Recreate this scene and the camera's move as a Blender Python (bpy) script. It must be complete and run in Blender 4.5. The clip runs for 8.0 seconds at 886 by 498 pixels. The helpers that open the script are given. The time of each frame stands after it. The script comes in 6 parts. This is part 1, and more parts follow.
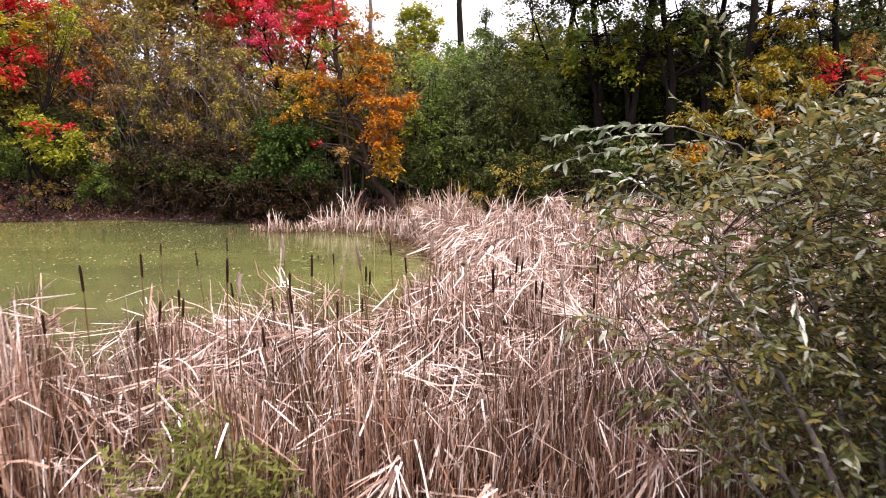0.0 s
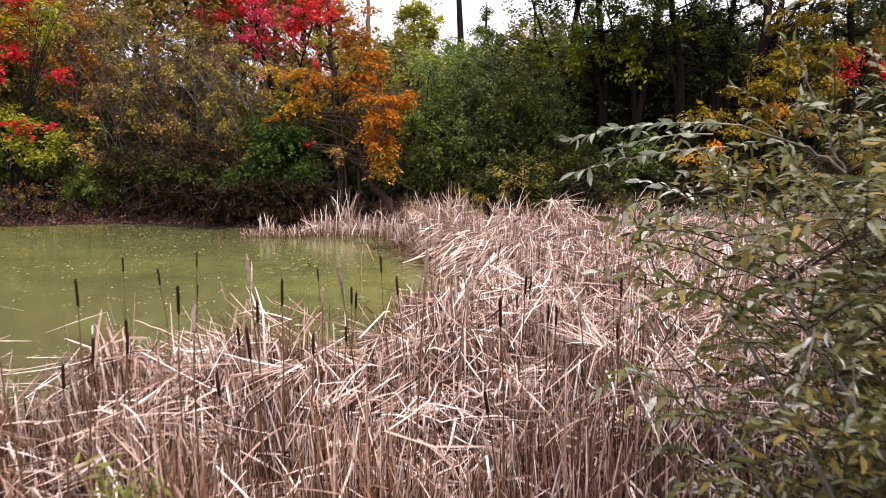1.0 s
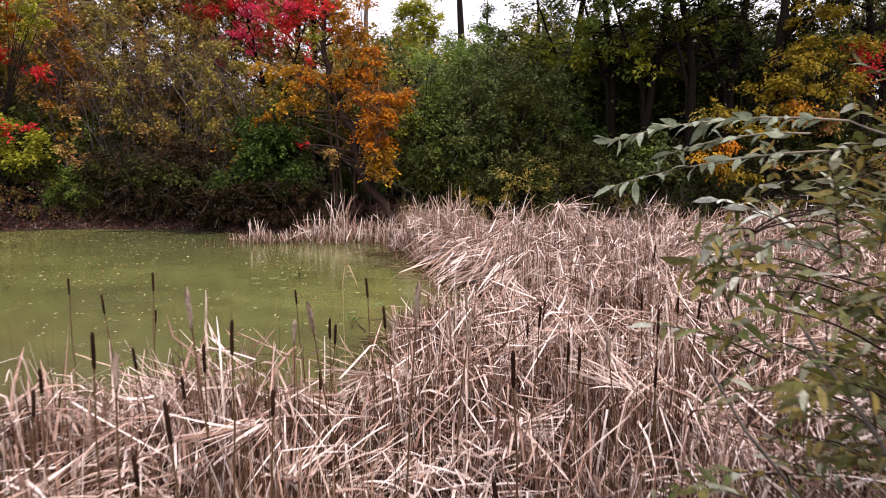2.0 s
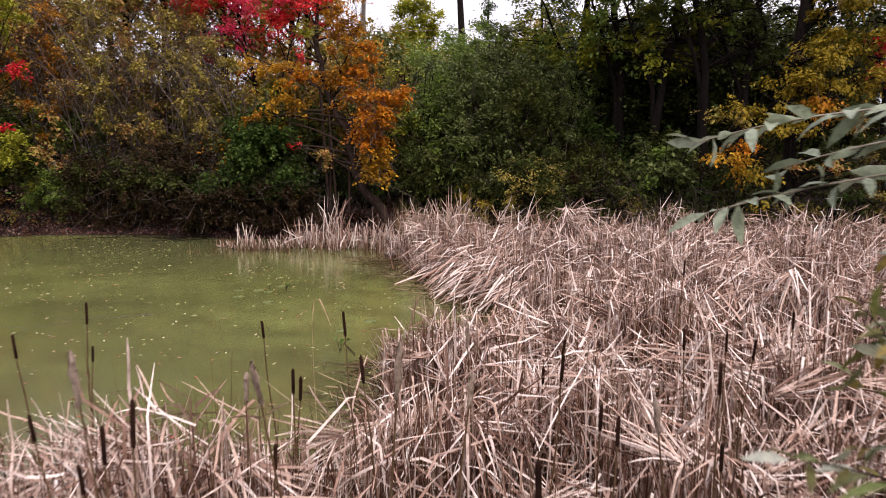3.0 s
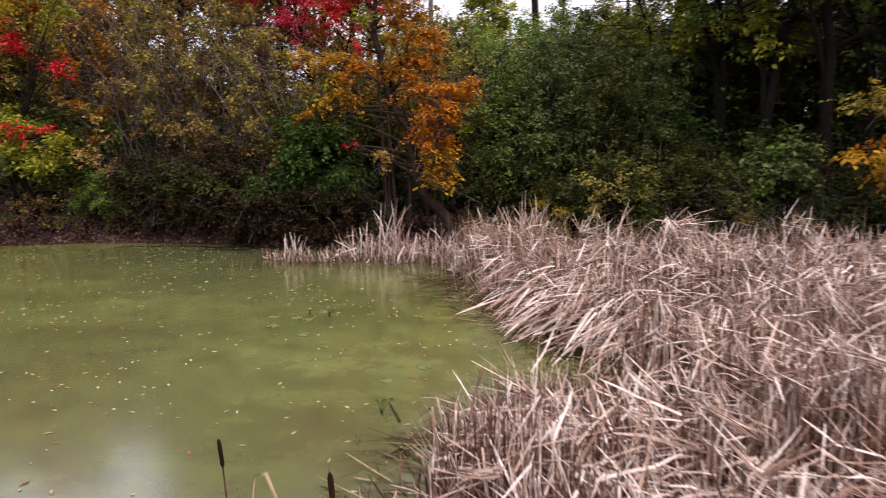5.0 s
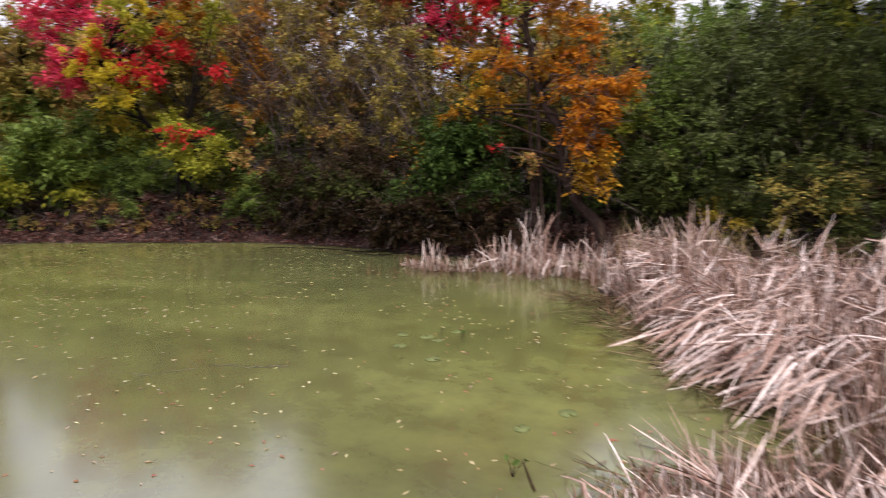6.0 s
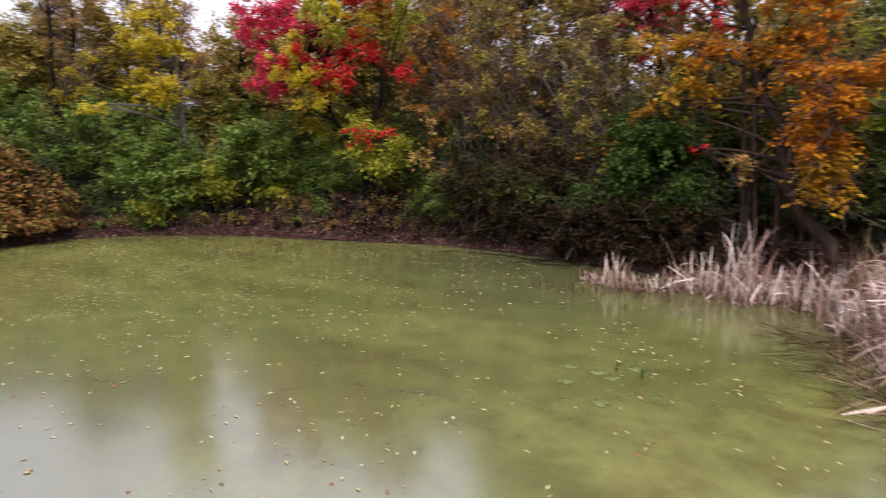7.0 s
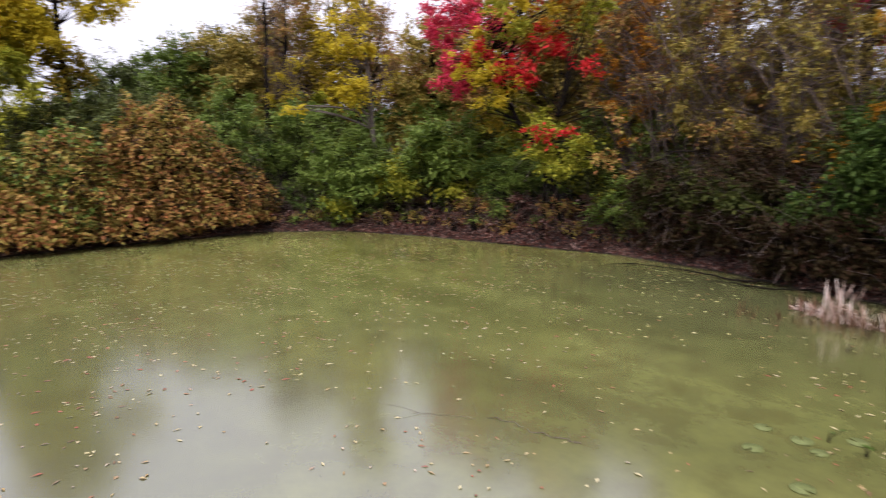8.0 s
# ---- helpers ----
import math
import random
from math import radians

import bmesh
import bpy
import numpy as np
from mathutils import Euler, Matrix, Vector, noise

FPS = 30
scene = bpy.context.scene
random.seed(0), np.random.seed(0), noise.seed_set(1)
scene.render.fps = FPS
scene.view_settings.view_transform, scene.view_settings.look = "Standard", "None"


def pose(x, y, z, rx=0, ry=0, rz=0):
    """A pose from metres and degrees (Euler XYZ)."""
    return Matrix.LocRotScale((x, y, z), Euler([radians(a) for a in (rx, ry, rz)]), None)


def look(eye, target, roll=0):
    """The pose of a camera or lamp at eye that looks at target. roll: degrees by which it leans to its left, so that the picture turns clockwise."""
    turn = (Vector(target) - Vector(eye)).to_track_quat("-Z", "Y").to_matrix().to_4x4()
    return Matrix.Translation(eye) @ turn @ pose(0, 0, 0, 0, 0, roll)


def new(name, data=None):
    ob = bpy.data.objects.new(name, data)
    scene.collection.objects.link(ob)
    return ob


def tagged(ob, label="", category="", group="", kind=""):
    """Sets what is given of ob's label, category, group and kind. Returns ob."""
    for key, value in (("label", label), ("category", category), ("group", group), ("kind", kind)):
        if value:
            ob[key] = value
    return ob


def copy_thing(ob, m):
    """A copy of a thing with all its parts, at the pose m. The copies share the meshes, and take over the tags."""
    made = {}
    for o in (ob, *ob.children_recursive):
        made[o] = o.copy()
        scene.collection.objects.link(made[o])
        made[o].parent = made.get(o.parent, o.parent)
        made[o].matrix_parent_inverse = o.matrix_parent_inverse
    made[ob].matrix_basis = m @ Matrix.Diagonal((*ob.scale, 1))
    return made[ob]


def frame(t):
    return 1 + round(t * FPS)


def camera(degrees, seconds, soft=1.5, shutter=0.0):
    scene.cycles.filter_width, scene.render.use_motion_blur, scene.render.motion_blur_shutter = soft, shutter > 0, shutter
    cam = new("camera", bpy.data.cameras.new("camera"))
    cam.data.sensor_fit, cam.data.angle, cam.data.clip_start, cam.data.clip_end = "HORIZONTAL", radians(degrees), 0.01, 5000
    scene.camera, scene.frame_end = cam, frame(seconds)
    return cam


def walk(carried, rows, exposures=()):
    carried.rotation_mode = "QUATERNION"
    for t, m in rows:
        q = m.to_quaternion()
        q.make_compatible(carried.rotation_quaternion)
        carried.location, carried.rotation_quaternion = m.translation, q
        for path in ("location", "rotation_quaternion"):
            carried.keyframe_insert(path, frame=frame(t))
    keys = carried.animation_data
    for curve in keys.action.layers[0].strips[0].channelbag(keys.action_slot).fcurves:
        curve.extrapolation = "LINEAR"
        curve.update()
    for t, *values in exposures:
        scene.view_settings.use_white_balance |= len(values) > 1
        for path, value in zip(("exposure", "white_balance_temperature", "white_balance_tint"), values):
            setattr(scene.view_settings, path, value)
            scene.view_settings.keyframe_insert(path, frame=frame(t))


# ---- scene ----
# ---------------------------------------------------------------- camera
cam = camera(68.55, 8.0, soft=1.0, shutter=0.5)
# seconds, x, y, z, yaw, pitch, roll: a level, low flight over the reeds that then pans to the pond
PATH = [
    (0, 0.000, 0.000, 3.400, 0.00, -9.72, 0.48),
    (0.5, 0.010, 0.534, 3.404, 0.00, -9.72, 0.47),
    (1, 0.030, 1.070, 3.408, 0.03, -9.73, 0.40),
    (1.5, 0.045, 1.644, 3.414, 0.07, -9.74, 0.34),
    (3, 0.107, 3.497, 3.415, 0.22, -9.75, 0.12),
    (3.5, 0.115, 4.133, 3.395, 0.29, -9.74, 0.04),
    (4, 0.105, 4.803, 3.380, 0.81, -9.72, -0.04),
    (4.2, 0.094, 5.058, 3.380, 1.35, -9.73, -0.08),
    (5.3, -0.030, 6.567, 3.371, 9.28, -9.72, -0.54),
    (5.5, -0.079, 6.870, 3.369, 11.52, -9.67, -0.59),
    (6, -0.195, 7.625, 3.367, 19.53, -9.53, -0.70),
    (6.5, -0.310, 8.360, 3.378, 27.96, -9.42, -0.80),
    (7, -0.460, 9.070, 3.388, 36.63, -9.36, -0.86),
    (7.5, -0.656, 9.740, 3.390, 44.87, -9.24, -0.83),
    (8, -0.889, 10.404, 3.382, 53.89, -9.13, -0.81),
]
walk(cam, [(t, pose(x, y, z, 90 + p, 0, yaw) @ pose(0, 0, 0, 0, 0, r)) for t, x, y, z, yaw, p, r in PATH],
     exposures=[(0, 0.93, 6950, 21), (0.5, 0.82, 6950, 21), (1.5, 0.5, 6950, 21), (3.0, 0.2, 6950, 21), (4.2, 0.15, 6900, 21), (5.3, 0.2, 6750, 20), (6, 0.3, 6700, 20), (8, 0.3, 6600, 20)])

# ---------------------------------------------------------------- overcast daylight
SUN_UP, SUN_TURN = 55, 140
world = bpy.data.worlds.new("overcast_sky")
scene.world = world
world.use_nodes = True
wn, wl = world.node_tree.nodes, world.node_tree.links
sky = wn.new("ShaderNodeTexSky")
sky.sky_type, sky.sun_disc = "NISHITA", False
sky.sun_elevation, sky.sun_rotation = radians(SUN_UP), radians(SUN_TURN)
sky.air_density, sky.dust_density = 1.0, 6.0
cloud = wn.new("ShaderNodeMix")
cloud.data_type = "RGBA"
cloud.inputs["Factor"].default_value = 0.8
cloud.inputs["B"].default_value = (19.2, 20.05, 22.5, 1)
# an even overcast: three times as bright overhead as at the horizon
place = wn.new("ShaderNodeTexCoord")
apart = wn.new("ShaderNodeSeparateXYZ")
rise = wn.new("ShaderNodeMath")
rise.operation, rise.use_clamp = "MULTIPLY_ADD", False
rise.inputs[1].default_value, rise.inputs[2].default_value = 0.667, 0.333
lit = wn.new("ShaderNodeMix")
lit.data_type, lit.blend_type = "RGBA", "MULTIPLY"
lit.inputs["Factor"].default_value = 1
wl.new(sky.outputs[0], cloud.inputs["A"])
wl.new(place.outputs["Generated"], apart.inputs[0])
wl.new(apart.outputs["Z"], rise.inputs[0])
wl.new(cloud.outputs["Result"], lit.inputs["A"])
wl.new(rise.outputs[0], lit.inputs["B"])
wl.new(lit.outputs["Result"], wn["Background"].inputs["Color"])
wn["Background"].inputs["Strength"].default_value = 0.13

sun_data = bpy.data.lights.new("sun", "SUN")
sun_data.energy, sun_data.angle, sun_data.color = 1.5, radians(20), (1.0, 0.95, 0.88)
sun = new("sun", sun_data)
az = radians(SUN_TURN)
sun.matrix_world = look((0, 0, 40), (-math.sin(az) * 40, -math.cos(az) * 40, 40 - 40 * math.tan(radians(SUN_UP))))


# ---------------------------------------------------------------- materials
def shader(name):
    m = bpy.data.materials.new(name)
    m.use_nodes = True
    return m, m.node_tree.nodes, m.node_tree.links, m.node_tree.nodes["Principled BSDF"]


def ramp_of(n, colours, source, links, spread=(0.0, 1.0)):
    r = n.new("ShaderNodeValToRGB")
    e = r.color_ramp.elements
    while len(e) < len(colours):
        e.new(0.5)
    for i, c in enumerate(colours):
        e[i].position = spread[0] + (spread[1] - spread[0]) * i / max(1, len(colours) - 1)
        e[i].color = (*c, 1)
    links.new(source, r.inputs["Fac"])
    return r


def noise_of(n, links, scale, detail=4, rough=0.6, space=None):
    t = n.new("ShaderNodeTexNoise")
    t.inputs["Scale"].default_value, t.inputs["Detail"].default_value = scale, detail
    t.inputs["Roughness"].default_value = rough
    if space is None:
        g = n.new("ShaderNodeNewGeometry")
        space = g.outputs["Position"]
    links.new(space, t.inputs["Vector"])
    return t


def leaf_material(name, colours, through_light=0.24, gloss=0.65, blotch=0.5, sheen=0.1):
    """Leaves: each one takes its own colour of the ramp, with a drift over the crown."""
    m, n, l, b = shader(name)
    g = n.new("ShaderNodeNewGeometry")
    t = noise_of(n, l, 2.2, 3, space=g.outputs["Position"])
    add = n.new("ShaderNodeMath")
    add.operation = "MULTIPLY_ADD"
    l.new(t.outputs["Fac"], add.inputs[0])
    add.inputs[1].default_value = blotch * 2
    half = n.new("ShaderNodeMath")
    half.operation = "MULTIPLY_ADD"
    l.new(g.outputs["Random Per Island"], half.inputs[0])
    half.inputs[1].default_value, half.inputs[2].default_value = 1 - blotch, -blotch * 0.5
    l.new(half.outputs[0], add.inputs[2])
    r = ramp_of(n, colours, add.outputs[0], l)
    # fine mottling; its dark end stands in for shaded gaps between leaves
    fine = noise_of(n, l, 45, 3, space=g.outputs["Position"])
    dark = n.new("ShaderNodeMix")
    dark.data_type, dark.blend_type = "RGBA", "MULTIPLY"
    dark.inputs["Factor"].default_value = 0.5
    l.new(r.outputs["Color"], dark.inputs["A"])
    spots = ramp_of(n, [(0.3, 0.28, 0.26), (1.2, 1.2, 1.15)], fine.outputs["Fac"], l, (0.34, 0.56))
    l.new(spots.outputs["Color"], dark.inputs["B"])
    l.new(dark.outputs["Result"], b.inputs["Base Color"])
    b.inputs["Roughness"].default_value = gloss
    b.inputs["Specular IOR Level"].default_value = sheen
    tr = n.new("ShaderNodeBsdfTranslucent")
    l.new(dark.outputs["Result"], tr.inputs["Color"])
    mix = n.new("ShaderNodeMixShader")
    mix.inputs[0].default_value = through_light
    l.new(b.outputs[0], mix.inputs[1])
    l.new(tr.outputs[0], mix.inputs[2])
    l.new(mix.outputs[0], n["Material Output"].inputs["Surface"])
    return m


def bark_material(name, dark, light):
    m, n, l, b = shader(name)
    t = noise_of(n, l, 9, 6, 0.7)
    r = ramp_of(n, [dark, light], t.outputs["Fac"], l, (0.3, 0.7))
    l.new(r.outputs["Color"], b.inputs["Base Color"])
    b.inputs["Roughness"].default_value = 0.9
    b.inputs["Specular IOR Level"].default_value = 0.05
    bump = n.new("ShaderNodeBump")
    bump.inputs["Strength"].default_value, bump.inputs["Distance"].default_value = 0.7, 0.02
    l.new(t.outputs["Fac"], bump.inputs["Height"])
    l.new(bump.outputs[0], b.inputs["Normal"])
    return m


LEAF = {
    "orange": leaf_material("orange_maple_leaf", [(0.32, 0.085, 0.01), (0.48, 0.15, 0.012), (0.56, 0.23, 0.014), (0.56, 0.31, 0.02)]),
    "honey": leaf_material("honey_maple_leaf", [(0.34, 0.15, 0.016), (0.47, 0.23, 0.02), (0.5, 0.3, 0.028), (0.4, 0.18, 0.018)]),
    "amber": leaf_material("amber_leaf", [(0.3, 0.1, 0.014), (0.43, 0.165, 0.016), (0.38, 0.2, 0.02), (0.5, 0.235, 0.02)]),
    "red": leaf_material("red_leaf", [(0.36, 0.013, 0.02), (0.56, 0.024, 0.036), (0.62, 0.045, 0.036), (0.42, 0.026, 0.026)], 0.3),
    "crimson": leaf_material("crimson_leaf", [(0.46, 0.02, 0.065), (0.68, 0.055, 0.14), (0.68, 0.075, 0.12), (0.64, 0.13, 0.07)], 0.32),
    "yellow": leaf_material("yellow_leaf", [(0.36, 0.3, 0.022), (0.56, 0.45, 0.03), (0.62, 0.49, 0.05), (0.32, 0.33, 0.035)], 0.5),
    "gold": leaf_material("golden_leaf", [(0.1, 0.095, 0.014), (0.19, 0.15, 0.018), (0.3, 0.2, 0.018), (0.15, 0.14, 0.018)]),
    "lime": leaf_material("yellow_green_leaf", [(0.13, 0.16, 0.02), (0.24, 0.265, 0.027), (0.38, 0.36, 0.04), (0.18, 0.21, 0.025)]),
    "olive": leaf_material("olive_leaf", [(0.15, 0.115, 0.036), (0.28, 0.21, 0.055), (0.42, 0.32, 0.075), (0.21, 0.21, 0.05), (0.38, 0.17, 0.07)], 0.28),
    "rust": leaf_material("rusty_leaf", [(0.15, 0.06, 0.032), (0.35, 0.145, 0.062), (0.46, 0.27, 0.09), (0.26, 0.24, 0.055), (0.4, 0.14, 0.065), (0.5, 0.37, 0.11)], 0.28),
    "green": leaf_material("green_leaf", [(0.06, 0.096, 0.019), (0.13, 0.2, 0.037), (0.2, 0.275, 0.055), (0.135, 0.18, 0.034)], 0.3, 0.5, 0.4, 0.18),
    "deep": leaf_material("deep_green_leaf", [(0.014, 0.028, 0.006), (0.036, 0.068, 0.013), (0.074, 0.122, 0.024), (0.034, 0.054, 0.01)], 0.26, 0.6, 0.35, 0.1),
    "sage": leaf_material("grey_green_leaf", [(0.032, 0.046, 0.015), (0.08, 0.108, 0.03), (0.15, 0.18, 0.052), (0.08, 0.098, 0.025)], 0.26, 0.5, 0.35, 0.2),
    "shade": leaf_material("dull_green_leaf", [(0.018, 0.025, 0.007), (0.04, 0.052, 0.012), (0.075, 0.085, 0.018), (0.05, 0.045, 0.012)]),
    "willow": leaf_material("willow_leaf", [(0.02, 0.025, 0.008), (0.062, 0.068, 0.016), (0.135, 0.13, 0.032), (0.26, 0.185, 0.05), (0.08, 0.098, 0.025), (0.18, 0.19, 0.09), (0.105, 0.09, 0.025), (0.32, 0.33, 0.24), (0.52, 0.53, 0.46)], 0.32, 0.5, 0.12, 0.2),
    "frost": leaf_material("grey_green_willow_leaf", [(0.06, 0.09, 0.035), (0.13, 0.17, 0.085), (0.27, 0.31, 0.22), (0.08, 0.115, 0.045), (0.34, 0.38, 0.3)], 0.25, 0.45, 0.15, 0.3),
    "silver": leaf_material("silvery_willow_leaf", [(0.2, 0.24, 0.15), (0.4, 0.44, 0.35), (0.56, 0.58, 0.52), (0.28, 0.32, 0.22)], 0.2, 0.5, 0.1, 0.2),
    "weed": leaf_material("fresh_weed_leaf", [(0.065, 0.075, 0.016), (0.125, 0.135, 0.03), (0.19, 0.185, 0.05), (0.09, 0.1, 0.03)], 0.3),
    "litter": leaf_material("fallen_leaf_litter", [(0.036, 0.014, 0.011), (0.095, 0.035, 0.026), (0.175, 0.07, 0.05), (0.07, 0.026, 0.02), (0.34, 0.225, 0.19), (0.12, 0.044, 0.032)], 0.05, 0.7, 0.2),
    # maroon leaves, darkened further to put the bank's shade into their colour
    "maroon": leaf_material("shaded_maroon_leaf", [(0.014, 0.007, 0.005), (0.036, 0.014, 0.009), (0.045, 0.03, 0.012), (0.022, 0.02, 0.007), (0.085, 0.022, 0.013)]),
    "floating": leaf_material("floating_leaf", [(0.34, 0.28, 0.14), (0.42, 0.38, 0.23), (0.26, 0.18, 0.08), (0.38, 0.32, 0.18), (0.2, 0.1, 0.055), (0.28, 0.08, 0.05), (0.13, 0.085, 0.05), (0.44, 0.36, 0.27)], 0.0, 0.5, 0.0),
    "tawny": leaf_material("tawny_yellow_leaf", [(0.12, 0.04, 0.024), (0.27, 0.1, 0.04), (0.38, 0.22, 0.062), (0.22, 0.18, 0.042), (0.34, 0.105, 0.045), (0.43, 0.3, 0.08)], 0.26, 0.55, 0.4),
    "pad": leaf_material("lily_pad_leaf", [(0.11, 0.135, 0.042), (0.15, 0.172, 0.066)], 0.0, 0.5, 0.0),
}
BARK = {
    "grey": bark_material("grey_bark", (0.06, 0.05, 0.045), (0.2, 0.17, 0.15)),
    # near-black bark: the shade of the wood is put into its colour
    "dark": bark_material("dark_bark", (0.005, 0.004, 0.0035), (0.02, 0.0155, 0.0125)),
    "brown": bark_material("brown_bark", (0.016, 0.01, 0.008), (0.06, 0.038, 0.03)),
    "twig": bark_material("twig_bark", (0.055, 0.042, 0.036), (0.17, 0.13, 0.112)),
    "pale": bark_material("pale_willow_bark", (0.12, 0.1, 0.075), (0.3, 0.26, 0.2)),
}


def reed_material(name, colours):
    m, n, l, b = shader(name)
    g = n.new("ShaderNodeNewGeometry")
    r = ramp_of(n, colours, g.outputs["Random Per Island"], l)
    t = noise_of(n, l, 14, 4, 0.7, g.outputs["Position"])
    stain = ramp_of(n, [(0.5, 0.42, 0.38), (1.1, 1.08, 1.05)], t.outputs["Fac"], l, (0.32, 0.58))
    mul = n.new("ShaderNodeMix")
    mul.data_type, mul.blend_type = "RGBA", "MULTIPLY"
    mul.inputs["Factor"].default_value = 0.75
    l.new(r.outputs["Color"], mul.inputs["A"])
    l.new(stain.outputs["Color"], mul.inputs["B"])
    l.new(mul.outputs["Result"], b.inputs["Base Color"])
    b.inputs["Roughness"].default_value = 0.65
    b.inputs["Specular IOR Level"].default_value = 0.05
    return m


REED = reed_material("dry_reed_blade", [(0.09, 0.046, 0.034), (0.3, 0.187, 0.145), (0.44, 0.314, 0.255), (0.54, 0.418, 0.36), (0.78, 0.69, 0.64), (0.26, 0.157, 0.115)])
TAN = reed_material("tan_reed_stem", [(0.1, 0.046, 0.03), (0.23, 0.12, 0.076), (0.36, 0.22, 0.15), (0.46, 0.31, 0.23), (0.2, 0.105, 0.066), (0.66, 0.52, 0.43)])
# brown stems; the shade between the blades is also put into their colour
STEM = reed_material("brown_reed_stem", [(0.035, 0.014, 0.009), (0.085, 0.038, 0.024), (0.16, 0.082, 0.054), (0.29, 0.175, 0.12)])
STALK = reed_material("brown_reed_stalk", [(0.04, 0.026, 0.014), (0.07, 0.045, 0.024), (0.12, 0.075, 0.042), (0.17, 0.115, 0.06)])
SODDEN = reed_material("sodden_reed", [(0.03, 0.02, 0.01), (0.06, 0.042, 0.02), (0.11, 0.078, 0.04), (0.05, 0.048, 0.016), (0.3, 0.22, 0.13), (0.075, 0.05, 0.024)])
GRASS = reed_material("tan_green_grass", [(0.2, 0.17, 0.08), (0.3, 0.22, 0.12), (0.4, 0.3, 0.18), (0.16, 0.16, 0.06)])
HEAD = bark_material("cattail_brown", (0.008, 0.004, 0.003), (0.036, 0.016, 0.01))
FLUFF = bark_material("cattail_fluff", (0.09, 0.055, 0.035), (0.42, 0.33, 0.26))


def ground_material():
    m, n, l, b = shader("leaf_covered_soil")
    big = noise_of(n, l, 0.8, 5)
    fine = noise_of(n, l, 22, 6, 0.75)
    r = ramp_of(n, [(0.01, 0.007, 0.006), (0.022, 0.013, 0.011), (0.045, 0.024, 0.02), (0.026, 0.016, 0.013)], fine.outputs["Fac"], l, (0.3, 0.7))
    tone = ramp_of(n, [(0.6, 0.6, 0.55), (1.1, 1.0, 0.95)], big.outputs["Fac"], l, (0.35, 0.65))
    mul = n.new("ShaderNodeMix")
    mul.data_type, mul.blend_type = "RGBA", "MULTIPLY"
    mul.inputs["Factor"].default_value = 1
    l.new(r.outputs["Color"], mul.inputs["A"])
    l.new(tone.outputs["Color"], mul.inputs["B"])
    l.new(mul.outputs["Result"], b.inputs["Base Color"])
    b.inputs["Roughness"].default_value = 0.9
    bump = n.new("ShaderNodeBump")
    bump.inputs["Strength"].default_value, bump.inputs["Distance"].default_value = 0.8, 0.05
    l.new(fine.outputs["Fac"], bump.inputs["Height"])
    l.new(bump.outputs[0], b.inputs["Normal"])
    return m


